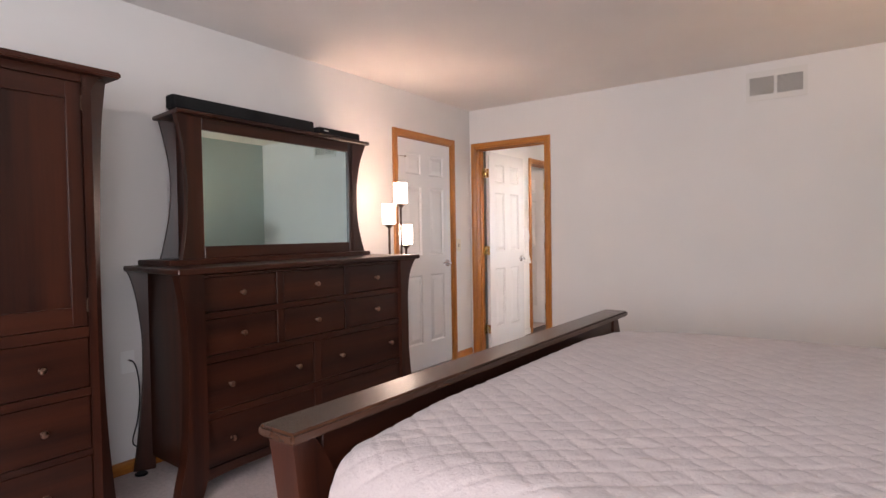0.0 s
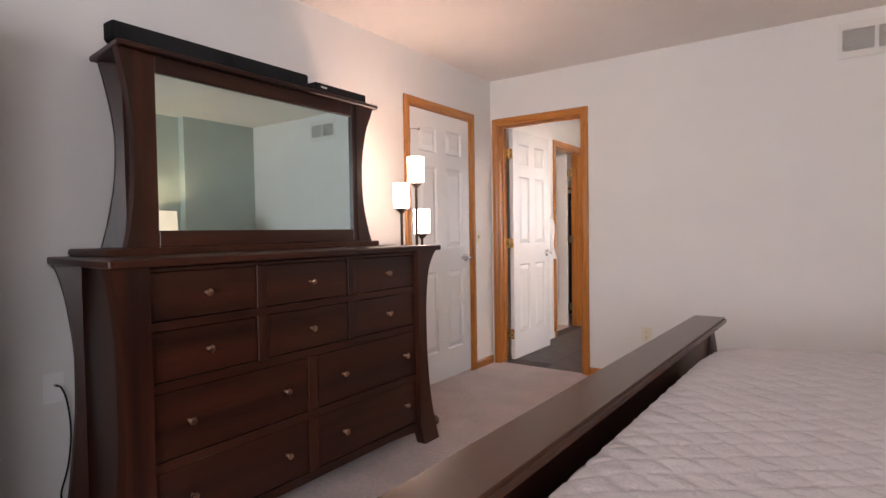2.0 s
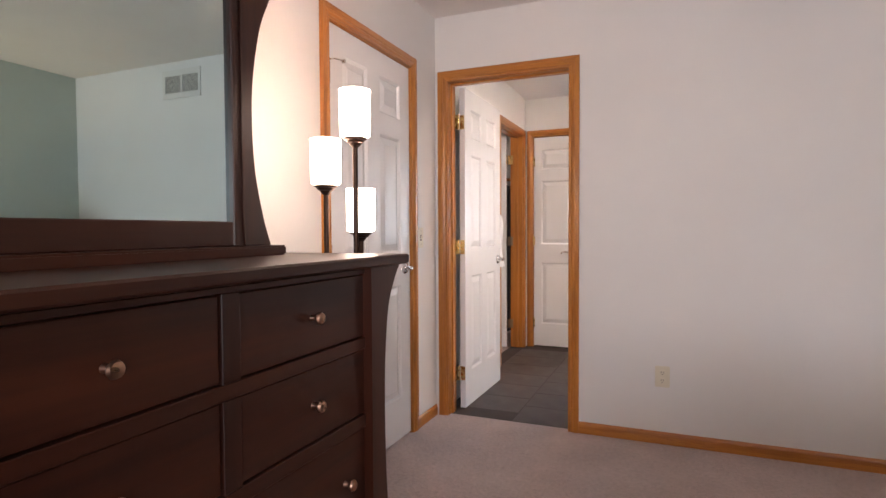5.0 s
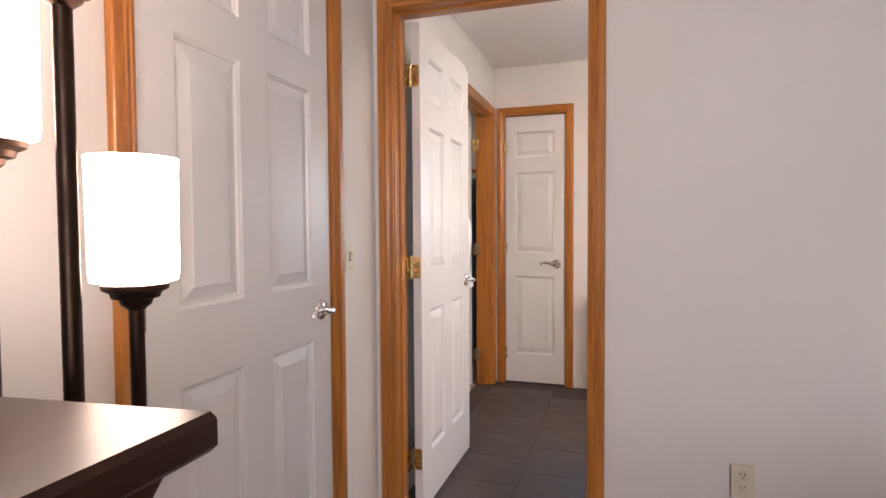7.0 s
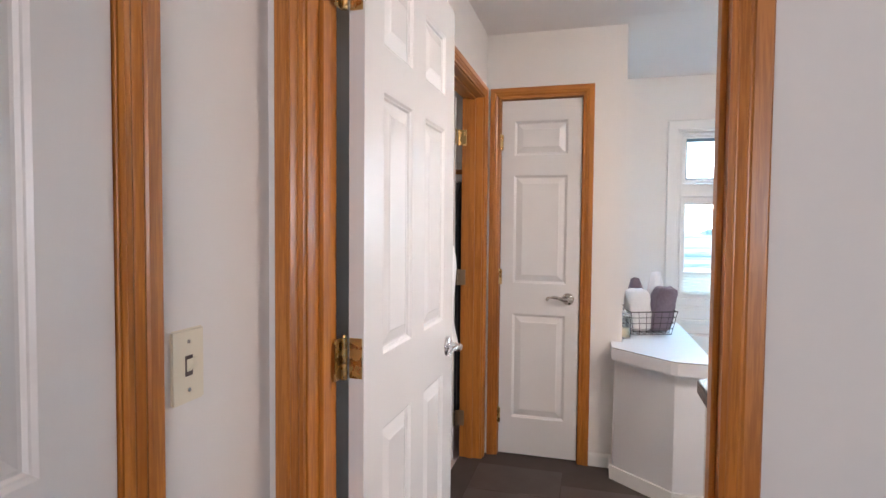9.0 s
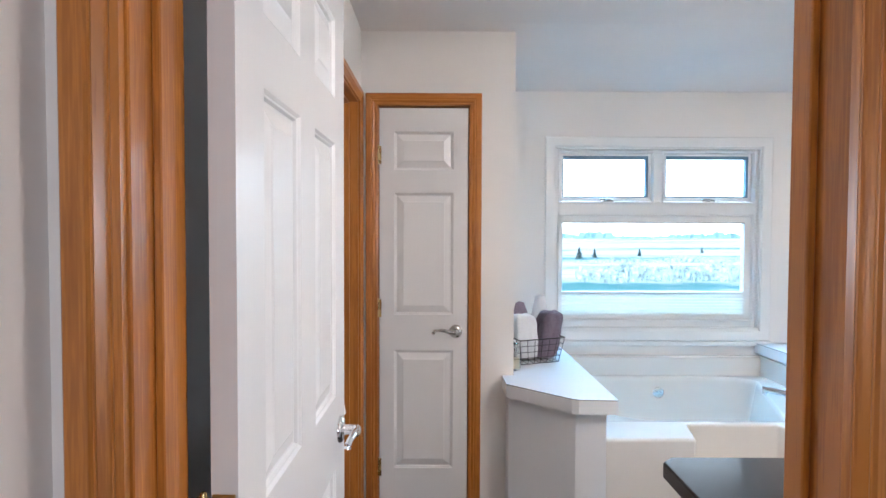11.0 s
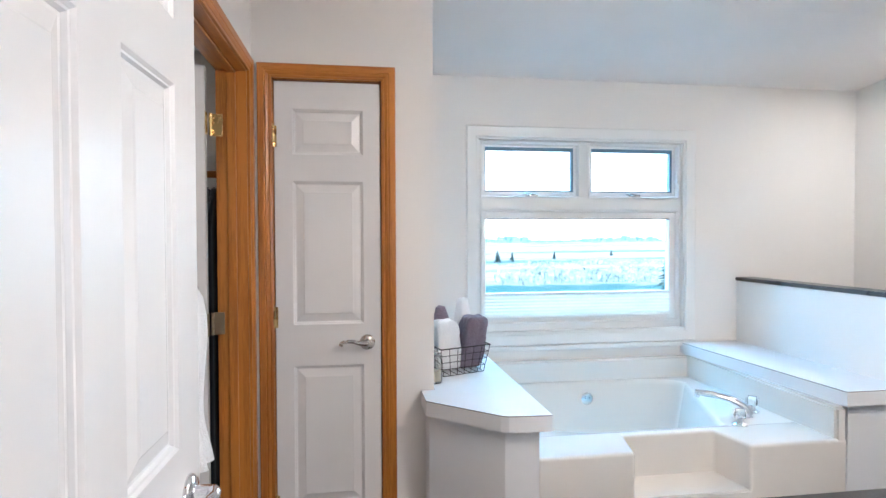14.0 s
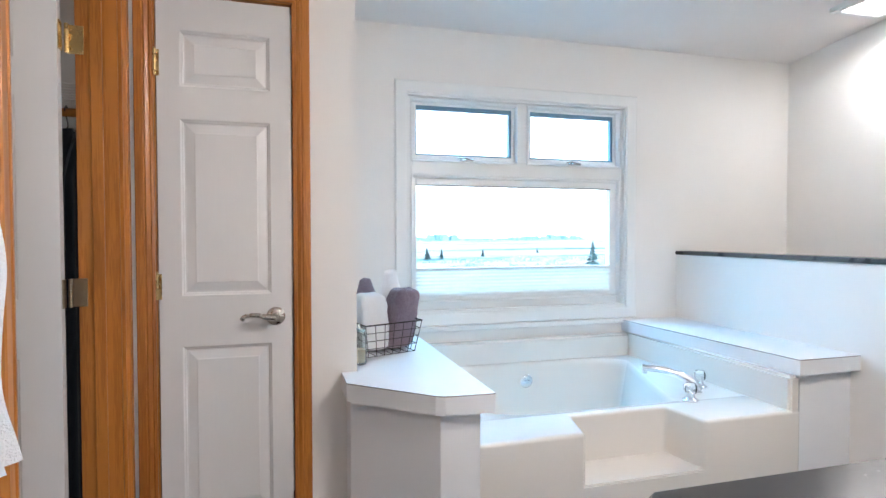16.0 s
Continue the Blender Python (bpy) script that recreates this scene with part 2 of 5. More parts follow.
def prism(bm, pts, axis, a, b, bev=0.0):
    """A polygon drawn in the two other axes, drawn out along axis from a to b."""
    put = {"x": lambda u, v, w: (w, u, v), "y": lambda u, v, w: (u, w, v), "z": lambda u, v, w: (u, v, w)}[axis]
    t = bmesh.new()
    lo = [t.verts.new(put(u, v, a)) for u, v in pts]
    hi = [t.verts.new(put(u, v, b)) for u, v in pts]
    t.faces.new(lo)
    t.faces.new(hi[::-1])
    for i in range(len(pts)):
        j = (i + 1) % len(pts)
        t.faces.new((lo[j], lo[i], hi[i], hi[j]))
    bmesh.ops.recalc_face_normals(t, faces=t.faces[:])
    if bev:
        bmesh.ops.bevel(t, geom=t.edges[:], offset=bev, segments=1, affect="EDGES", clamp_overlap=True)
    merge(bm, t)
    return bm


def lathe(bm, profile, at, n=20, axis="z", ring=False):
    """Turns (radius, height) pairs round an axis through the point at; ring joins the last pair to the first."""
    put = {"z": lambda c, s, h: (c, s, h), "x": lambda c, s, h: (h, c, s), "y": lambda c, s, h: (c, h, s)}[axis]
    t = bmesh.new()
    rings = []
    for r, h in profile:
        rings.append([t.verts.new(Vector(put(r * math.cos(2 * math.pi * i / n), r * math.sin(2 * math.pi * i / n), h)) + Vector(at)) for i in range(n)])
    for a, b in zip(rings, rings[1:] + (rings[:1] if ring else [])):
        for i in range(n):
            t.faces.new((a[i], a[(i + 1) % n], b[(i + 1) % n], b[i]))
    if profile[0][0] > 1e-4 and not ring:
        t.faces.new(rings[0][::-1])
    if profile[-1][0] > 1e-4 and not ring:
        t.faces.new(rings[-1])
    bmesh.ops.remove_doubles(t, verts=t.verts[:], dist=1e-6)
    bmesh.ops.recalc_face_normals(t, faces=t.faces[:])
    merge(bm, t)
    return bm


def tube(bm, pts, r, n=8):
    t = bmesh.new()
    pts = [Vector(p) for p in pts]
    rings = []
    for i, p in enumerate(pts):
        d = (pts[min(i + 1, len(pts) - 1)] - pts[max(i - 1, 0)]).normalized()
        up = Vector((0, 0, 1)) if abs(d.z) < 0.9 else Vector((1, 0, 0))
        s = d.cross(up).normalized()
        u = s.cross(d)
        rr = r[i] if isinstance(r, (list, tuple)) else r
        rings.append([t.verts.new(p + rr * (math.cos(2 * math.pi * k / n) * s + math.sin(2 * math.pi * k / n) * u)) for k in range(n)])
    for a, b in zip(rings, rings[1:]):
        for k in range(n):
            t.faces.new((a[k], a[(k + 1) % n], b[(k + 1) % n], b[k]))
    t.faces.new(rings[0])
    t.faces.new(rings[-1][::-1])
    bmesh.ops.recalc_face_normals(t, faces=t.faces[:])
    merge(bm, t)
    return bm


def curve(pts, n=6):
    """Points of a smooth line through pts."""
    out = []
    p = [pts[0]] + list(pts) + [pts[-1]]
    for i in range(1, len(p) - 2):
        a, b, c, d = (Vector(q) for q in p[i - 1:i + 3])
        for k in range(n):
            t = k / n
            out.append(tuple(0.5 * ((2 * b) + (c - a) * t + (2 * a - 5 * b + 4 * c - d) * t * t + (3 * b - a - 3 * c + d) * t ** 3)))
    out.append(tuple(pts[-1]))
    return out


def sweep(bm, path, profile, normal, closed=False):
    """Runs a moulding's profile, (out, up) pairs, along a path in a plane with mitred corners."""
    nrm = Vector(normal)
    pts = [Vector(p) for p in path]
    k = len(pts)
    t = bmesh.new()
    rings = []
    for i in range(k):
        ds = []
        if closed or i > 0:
            ds.append((pts[i] - pts[i - 1]).normalized())
        if closed or i < k - 1:
            ds.append((pts[(i + 1) % k] - pts[i]).normalized())
        ss = [nrm.cross(d) for d in ds]
        m = ss[0] if len(ss) == 1 else (ss[0] + ss[1]) / (1 + ss[0].dot(ss[1]))
        rings.append([t.verts.new(pts[i] + u * m + v * nrm) for u, v in profile])
    c = len(profile)
    for i in range(k if closed else k - 1):
        a, b = rings[i], rings[(i + 1) % k]
        for j in range(c):
            t.faces.new((a[j], a[(j + 1) % c], b[(j + 1) % c], b[j]))
    if not closed:
        t.faces.new(rings[0])
        t.faces.new(rings[-1][::-1])
    bmesh.ops.recalc_face_normals(t, faces=t.faces[:])
    merge(bm, t)
    return bm


def link(name, bm, mat, smooth=None):
    me = bpy.data.meshes.new(name)
    bm.to_mesh(me)
    bm.free()
    me.materials.append(mat)
    if smooth:
        for poly in me.polygons:
            poly.use_smooth = True
        me.set_sharp_from_angle(angle=radians(smooth))
    return new(name, me)


def thing(name, at, label, category, group="", kind=""):
    ob = new(name)
    ob.empty_display_size = 0.05
    ob.location = at
    return tagged(ob, label, category, group, kind)


def root_of(ob):
    while ob.parent:
        ob = ob.parent
    return ob


def part(name, bm, mat, parent, label="", smooth=None, local=False):
    """Links a bmesh as one mesh object under a thing or a part. Its points are in the world's metres, or the thing's own if local."""
    if not local:
        bmesh.ops.translate(bm, verts=bm.verts[:], vec=-root_of(parent).location)
    ob = link(name, bm, mat, smooth)
    ob.parent = parent
    return tagged(ob, label)


def structure(name, bm, mat, label, category, smooth=None):
    return tagged(link(name, bm, mat, smooth), label, category, kind="structure")


def nb():
    return bmesh.new()


# ---- the large structure ----
CEIL = 2.425
T = 0.12


def wall(name, axis, a, b, u0, u1, z1, holes, mat, label):
    """A wall that fills a..b across its axis and u0..u1 along the other, with holes (u0, u1, z0, z1)."""
    bm = nb()

    def blk(p, q, r, s):
        if q - p > 1e-5 and s - r > 1e-5:
            if axis == "x":
                box(bm, a, b, p, q, r, s)
            else:
                box(bm, p, q, a, b, r, s)
    at = u0
    for h0, h1, z0, h2 in sorted(holes):
        blk(at, h0, 0, z1)
        blk(h0, h1, 0, z0)
        blk(h0, h1, h2, z1)
        at = h1
    blk(at, u1, 0, z1)
    return structure(name, bm, mat, label, "wall")


CLOSET = (-1.131, -0.354)
BATH = (0.084, 0.816)
LINEN = (0.086, 0.533)
DRESS = (1.358, 2.088)
DOOR_H = 2.033
LY = 2.183
WY = 2.985

wall("wall_west", "x", -T, 0, BACK, 0, CEIL, [(CLOSET[0] - 0.016, CLOSET[1] + 0.016, 0, DOOR_H + 0.016)], M["wall"], "off-white painted bedroom wall with a closet doorway")
wall("wall_west_bath", "x", -T, 0, T, LY, CEIL, [(DRESS[0] - 0.016, DRESS[1] + 0.016, 0, DOOR_H + 0.016)], M["bath_wall"], "warm white painted bathroom wall with an oak doorway")
wall("wall_north", "y", 0, 0.088, -T, HEAD + T, CEIL, [(BATH[0] - 0.016, BATH[1] + 0.016, 0, DOOR_H + 0.016)], M["wall"], "pale painted bedroom wall with the bathroom doorway")
wall("wall_north_bath", "y", 0.088, T, -T, HEAD + T, CEIL, [(BATH[0] - 0.016, BATH[1] + 0.042, 0, DOOR_H + 0.016)], M["bath_wall"], "white painted bathroom side of the doorway wall")
wall("wall_east", "x", HEAD, HEAD + T, BACK, -0.88, CEIL, [(-6.05, -4.75, 0.85, 2.15)], M["green"], "sage green painted wall behind the bed with a window")
wall("wall_east_return", "x", HEAD - 0.10, HEAD + T, -0.88, 0, CEIL, [], M["green"], "sage green painted wall corner that stands forward")
wall("wall_south", "y", BACK - T, BACK, -T, HEAD + T, CEIL, [(2.1, 3.7, 0.85, 2.15)], M["wall"], "pale painted bedroom wall with a window opening")
wall("wall_linen", "y", LY, LY + 0.10, -T, 0.76, CEIL, [(LINEN[0] - 0.016, LINEN[1] + 0.016, 0, DOOR_H + 0.016)], M["bath_wall"], "warm white painted wall round the linen closet door")
wall("wall_linen_side", "x", 0.66, 0.76, LY + 0.10, WY, CEIL, [], M["bath_wall"], "white painted return wall beside the tub")
wall("wall_window", "y", WY, WY + 0.15, 0.62, 3.75, CEIL, [(1.118, 2.445, 0.783, 1.963)], M["bath_wall"], "white painted bathroom wall with a window")
wall("wall_east_bath", "x", 3.64, 3.75, T, WY, CEIL, [], M["bath_wall"], "cream painted bathroom wall")
bm = nb()
box(bm, -1.75, -1.65, 0.6, 2.9, 0, CEIL)
box(bm, -1.65, -T, 0.6, 0.7, 0, CEIL)
box(bm, -1.65, 0.66, 2.8, 2.9, 0, CEIL)
structure("wall_dressing", bm, M["bath_wall"], "plain white walls of the dressing closet", "wall")
bm = nb()
box(bm, -0.9, -0.8, -1.4, -0.1, 0, CEIL)
box(bm, -0.8, -T, -1.4, -1.3, 0, CEIL)
box(bm, -0.8, -T, -0.2, -0.1, 0, CEIL)
structure("wall_closet", bm, M["wall"], "plain walls inside the bedroom closet", "wall")

bm = nb()
box(bm, -T, HEAD + T, BACK - T, T, CEIL, CEIL + 0.1)
structure("ceiling", bm, M["ceiling"], "pale textured bedroom ceiling", "ceiling")
bm = nb()
prism(bm, [(T, 2.408), (2.10, 2.408), (WY + 0.15, 2.295), (WY + 0.15, 2.55), (T, 2.55)], "x", -1.75, 3.75)
structure("ceiling_bath", bm, M["ceiling"], "white bathroom ceiling that dips towards the window", "ceiling")

bm = nb()
box(bm, -0.9, HEAD + T, BACK - T, 0.035, -0.1, 0)
structure("floor", bm, M["carpet"], "beige cut-pile bedroom carpet", "floor")
bm = nb()
box(bm, -T, 3.75, 0.035, WY + 0.15, -0.1, -0.0012)
bath_floor = structure("floor_bath", bm, M["grout"], "dark slate tile bathroom floor", "floor")
bm = nb()
box(bm, -1.75, -T, 0.6, 2.9, -0.1, 0)
structure("floor_dressing", bm, M["carpet"], "beige carpet in the dressing closet", "floor")

# outside
bm = nb()
t = bmesh.new()
bmesh.ops.create_grid(t, x_segments=80, y_segments=80, size=900)
for v in t.verts:
    d = math.hypot(v.co.x, v.co.y)
    v.co.z = -3.1 + (0 if d < 60 else 2.2 * noise.noise(v.co * 0.006) * min(1, (d - 60) / 200))
merge(bm, t)


def field_material():
    m, n, l, p = shader("pale_winter_field")
    bands = noise_tex(n, l, 0.12, 4, stretch=(0.10, 1.0, 1.0))
    fine = noise_tex(n, l, 0.7, 5, stretch=(0.4, 1.0, 1.0))
    add = n.new("ShaderNodeMath")
    add.operation = "MULTIPLY_ADD"
    l.new(fine.outputs[0], add.inputs[0])
    add.inputs[1].default_value = 0.5
    l.new(bands.outputs[0], add.inputs[2])
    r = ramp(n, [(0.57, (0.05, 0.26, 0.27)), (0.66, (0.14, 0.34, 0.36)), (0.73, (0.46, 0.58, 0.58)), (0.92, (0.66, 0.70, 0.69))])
    l.new(add.outputs[0], r.inputs[0])
    l.new(r.outputs[0], p.inputs["Base Color"])
    p.inputs["Roughness"].default_value = 1.0
    return m


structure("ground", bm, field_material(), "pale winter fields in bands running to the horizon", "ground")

LEAF = paint("conifer_needles", (0.10, 0.22, 0.22), 0.9, 0.4)
# the woods' pale blue paints in the haze of distance
FAR = paint("haze_tinted_woods", (0.34, 0.56, 0.58), 0.95, 0.3, 5)
BARK = paint("bark", (0.12, 0.09, 0.07), 0.9, 0.3)


def conifer(x, y, h, w, seed, label):
    rng = random.Random(seed)
    tree = thing("conifer_tree", (x, y, -3.1), label, "tree", "trees in the field")
    bm = nb()
    lathe(bm, [(0.05 * w, -0.2), (0.035 * w, h * 0.5), (0.004, h * 0.97)], (0, 0, 0), 8)
    part("trunk", bm, BARK, tree, local=True)
    t = bmesh.new()
    for i in range(260):
        f = rng.random() ** 0.8
        z = h * (0.10 + 0.88 * f)
        reach = w * 0.5 * (1.02 - f) * rng.uniform(0.45, 1.1) + 0.03
        a = rng.uniform(0, 2 * math.pi)
        d = Vector((math.cos(a), math.sin(a), -0.25))
        s = Vector((-math.sin(a), math.cos(a), 0)) * reach * 0.28
        base, tip = Vector((0, 0, z)), Vector((0, 0, z)) + d * reach
        midp = (base * 0.4 + tip * 0.6)
        for lift in (0.0, 0.06 * h * 0.2):
            vs = [t.verts.new(p) for p in (base, midp + s + Vector((0, 0, lift)), tip, midp - s - Vector((0, 0, lift)))]
            t.faces.new(vs)
    bm = nb()
    merge(bm, t)
    part("crown", bm, LEAF, tree, local=True)
    return tree


conifer(23.0, 38, 3.9, 2.6, 5, "young blue-green conifer standing in the pale field")
for i, (x, y, h, w) in enumerate(((24.0, 95, 2.2, 1.9), (27.5, 98, 1.9, 1.5), (38, 105, 1.6, 1.3), (56, 118, 1.6, 1.3))):
    conifer(x, y, h, w, 20 + i, "small dark conifer far off in the field")
rng = random.Random(3)
t = bmesh.new()
for i in range(420):
    x = rng.uniform(70, 230)
    y = 420 + rng.uniform(-30, 30)
    h = -2.2 + rng.uniform(2, 6) * (0.4 + abs(noise.noise(Vector((x * 0.03, 0, 2)))) * 1.6)
    for k in range(3):
        a = rng.uniform(0, 3)
        d = Vector((math.cos(a), math.sin(a), 0)) * rng.uniform(1, 3)
        c = Vector((x + rng.uniform(-2, 2), y, -4))
        t.faces.new([t.verts.new(p) for p in (c - d, c + d, c + d * 0.5 + Vector((0, 0, h + 3)), c - d * 0.4 + Vector((0, 0, h + 2.5)))])
bm = nb()
merge(bm, t)
tagged(link("far_woods", bm, FAR), "line of woods on the horizon, tinted pale blue for haze", "woods", kind="stuff")

t = bmesh.new()
for i in range(800):
    y = rng.choice((52, 57, 63, 84)) + rng.gauss(0, 1.2)
    x = rng.uniform(0.22, 0.62) * y + 2
    h = rng.uniform(0.25, 0.8) * (0.5 + abs(noise.noise(Vector((x * 0.2, y * 0.1, 5)))) * 2)
    for k in range(3):
        a = rng.uniform(0, 6.3)
        d = Vector((math.cos(a), math.sin(a), 0)) * h * 0.5
        c = Vector((x + rng.uniform(-0.4, 0.4), y, -3.15))
        t.faces.new([t.verts.new(q) for q in (c - d * 0.4, c + d * 0.4, c + d + Vector((0, 0, h)), c - d * 0.5 + Vector((0, 0, h * 0.8)))])
bm = nb()
merge(bm, t)
tagged(link("field_brush", bm, paint("pale_blue_brush", (0.50, 0.66, 0.66), 0.95, 0.5, 3)), "low pale brush in rows across the field", "brush", kind="stuff")

# glowing sheet far beyond the fields, stands in for the bright sky's light
bm = nb()
prism(bm, [(-760 + 1520 * i / 24, 640 + 120 * math.sin(math.pi * i / 24)) for i in range(25)] + [(-760 + 1520 * i / 24, 641 + 120 * math.sin(math.pi * i / 24)) for i in range(24, -1, -1)], "z", -8, 330)
structure("backdrop", bm, glow("sky_glow", (0.78, 0.92, 1.0), 3.6), "glowing white sheet beyond the fields that stands in for the bright sky", "sky")

# ---- trim ----
CASING = [(0, 0), (0, 0.010), (0.008, 0.0115), (0.011, 0.009), (0.013, 0.009), (0.016, 0.012), (0.024, 0.0155), (0.027, 0.0135), (0.029, 0.0135), (0.032, 0.017), (0.055, 0.018), (0.058, 0.015), (0.058, 0)]


def casing(name, path, normal, mat, label, profile=CASING):
    """Three pieces of moulding round an opening: leg, head, leg."""
    nrm = Vector(normal)
    holder = thing(name, path[0], label, "door casing", kind="structure")
    k = len(path)
    for i in range(k - 1):
        bm = nb()
        # one piece at a time, cut at the mitre
        a, b = Vector(path[i]), Vector(path[i + 1])
        d = (b - a).normalized()
        s = nrm.cross(d)
        t = bmesh.new()
        rings = []
        for j, p in ((i, a), (i + 1, b)):
            if 0 < j < k - 1:
                d0 = (Vector(path[j]) - Vector(path[j - 1])).normalized()
                d1 = (Vector(path[j + 1]) - Vector(path[j])).normalized()
                s0, s1 = nrm.cross(d0), nrm.cross(d1)
                m = (s0 + s1) / (1 + s0.dot(s1))
            else:
                m = s
            rings.append([t.verts.new(p + u * m + v * nrm) for u, v in profile])
        c = len(profile)
        for j in range(c):
            t.faces.new((rings[0][j], rings[0][(j + 1) % c], rings[1][(j + 1) % c], rings[1][j]))
        t.faces.new(rings[0])
        t.faces.new(rings[1][::-1])
        bmesh.ops.recalc_face_normals(t, faces=t.faces[:])
        merge(bm, t)
        ax = max(range(3), key=lambda q: abs(d[q]))
        mm = mat if not isinstance(mat, str) else M[mat + "xyz"[ax]]
        part("casing_piece", bm, mm, holder, smooth=25)
    return holder


H2 = DOOR_H + 0.004
casing("door_casing_closet", [(0, CLOSET[1] + 0.004, 0), (0, CLOSET[1] + 0.004, H2), (0, CLOSET[0] - 0.004, H2), (0, CLOSET[0] - 0.004, 0)][::-1], (1, 0, 0), "oak_", "golden oak casing round the closet door")
casing("door_casing_bath", [(BATH[1] - 0.006, 0, 0), (BATH[1] - 0.006, 0, H2), (BATH[0] - 0.004, 0, H2), (BATH[0] - 0.004, 0, 0)][::-1], (0, -1, 0), "oak_", "golden oak casing round the bathroom doorway")
casing("door_casing_linen", [(LINEN[1] + 0.004, LY, 0), (LINEN[1] + 0.004, LY, H2), (LINEN[0] - 0.004, LY, H2), (LINEN[0] - 0.004, LY, 0)][::-1], (0, -1, 0), "oak_", "golden oak casing round the linen door")
casing("door_casing_dressing", [(0, DRESS[1] + 0.004, 0), (0, DRESS[1] + 0.004, H2), (0, DRESS[0] - 0.004, H2), (0, DRESS[0] - 0.004, 0)][::-1], (1, 0, 0), "oak_", "golden oak casing round the dressing closet doorway")
casing("door_casing_bath_inner", [(BATH[0] - 0.004, T, 0), (BATH[0] - 0.004, T, H2), (BATH[1] + 0.004, T, H2)][::-1], (0, 1, 0), "oak_", "golden oak casing on the bathroom side of the doorway")


def jamb(name, axis, lo, hi, u0, u1, label, stop, short=0.0):
    """Oak lining of an opening with a stop bead."""
    j = thing(name, (u0, lo, 0) if axis == "y" else (lo, u0, 0), label, "door jamb", kind="structure")

    def bx(p, q, a, b, r, s):
        bm = nb()
        if axis == "y":
            return box(bm, p, q, a, b, r, s, 0.0015)
        return box(bm, a, b, p, q, r, s, 0.0015)
    w = 0.0155
    part("jamb_side", bx(u0 - w, u0, lo, hi, 0, DOOR_H), M["oak_z"], j)
    part("jamb_side", bx(u1, u1 + w, lo, hi - short, 0, DOOR_H), M["oak_z"], j)
    part("jamb_head", bx(u0 - w, u1 + w, lo, hi, DOOR_H + 0.0002, DOOR_H + w), M["oak_x" if axis == "y" else "oak_y"], j)
    if stop:
        part("stop_bead", bx(u0, u0 + 0.010, stop[0], stop[1], 0, DOOR_H - 0.010), M["oak_z"], j)
        part("stop_bead", bx(u1 - 0.010, u1, stop[0], stop[1], 0, DOOR_H - 0.010), M["oak_z"], j)
        part("stop_bead", bx(u0, u1, stop[0], stop[1], DOOR_H - 0.010, DOOR_H), M["oak_x" if axis == "y" else "oak_y"], j)
    return j


jamb("door_jamb_bath", "y", 0.001, T - 0.001, *BATH, "golden oak lining of the bathroom doorway", (0.045, 0.078), 0.032)
jamb("door_jamb_dressing", "x", -T + 0.001, -0.001, *DRESS, "golden oak lining of the dressing doorway", (-0.075, -0.042))
jamb("door_jamb_closet", "x", -T + 0.001, -0.001, *CLOSET, "golden oak lining of the closet doorway", None)
jamb("door_jamb_linen", "y", LY + 0.001, LY + 0.099, *LINEN, "golden oak lining of the linen doorway", None)

BASE = [(0, 0), (0.011, 0), (0.011, 0.045), (0.008, 0.056), (0.004, 0.062), (0, 0.064)]


def baseboard(name, a, b, normal, mat, label, h=1.0):
    """A skirting from a to b on the wall whose face looks along normal."""
    bm = nb()
    a, b, nrm = Vector(a), Vector(b), Vector(normal)
    t = bmesh.new()
    r0 = [t.verts.new(a + nrm * u + Vector((0, 0, v * h))) for u, v in BASE]
    r1 = [t.verts.new(b + nrm * u + Vector((0, 0, v * h))) for u, v in BASE]
    for j in range(len(BASE)):
        k = (j + 1) % len(BASE)
        t.faces.new((r0[j], r0[k], r1[k], r1[j]))
    t.faces.new(r0)
    t.faces.new(r1[::-1])
    bmesh.ops.recalc_face_normals(t, faces=t.faces[:])
    merge(bm, t)
    return structure(name, bm, mat, label, "baseboard", 40)


baseboard("baseboard_north", (0.860, 0, 0), (HEAD - 0.1, 0, 0), (0, -1, 0), M["oak_x"], "golden oak baseboard")
baseboard("baseboard_west", (0, -0.290, 0), (0, -0.012, 0), (1, 0, 0), M["oak_y"], "short golden oak baseboard beside the closet")
baseboard("baseboard_west_long", (0, BACK, 0), (0, -1.196, 0), (1, 0, 0), M["oak_y"], "golden oak baseboard behind the furniture")
baseboard("baseboard_linen", (0.596, LY, 0), (0.715, LY, 0), (0, -1, 0), M["trim"], "white baseboard beside the linen door", 1.15)
baseboard("baseboard_bath", (0, T, 0), (0, 1.294, 0), (1, 0, 0), M["trim"], "white baseboard behind the open door", 1.15)
baseboard("baseboard_vanity_wall", (3.64, T, 0), (3.64, WY, 0), (-1, 0, 0), M["trim"], "white baseboard along the cream wall", 1.15)


# ---- doors ----
def raised_panel(x0, x1, z0, z1, t):
    """A moulded panel, the same on both faces, in a hole of a slab of thickness t."""
    rings = [(0.0, 0.0), (0.005, 0.005), (0.008, 0.006), (0.011, 0.012), (0.016, 0.012), (0.043, 0.004), (0.047, 0.002)]
    b = bmesh.new()
    for side in (0, 1):
        prev = None
        for inset, depth in rings:
            y = depth if side == 0 else t - depth
            r = [b.verts.new(p) for p in ((x0 + inset, y, z0 + inset), (x1 - inset, y, z0 + inset), (x1 - inset, y, z1 - inset), (x0 + inset, y, z1 - inset))]
            if prev:
                for i in range(4):
                    j = (i + 1) % 4
                    b.faces.new((prev[i], prev[j], r[j], r[i]))
            prev = r
        b.faces.new(prev)
    bmesh.ops.remove_doubles(b, verts=b.verts[:], dist=1e-6)
    bmesh.ops.recalc_face_normals(b, faces=b.faces[:])
    bm = nb()
    merge(bm, b)
    return bm


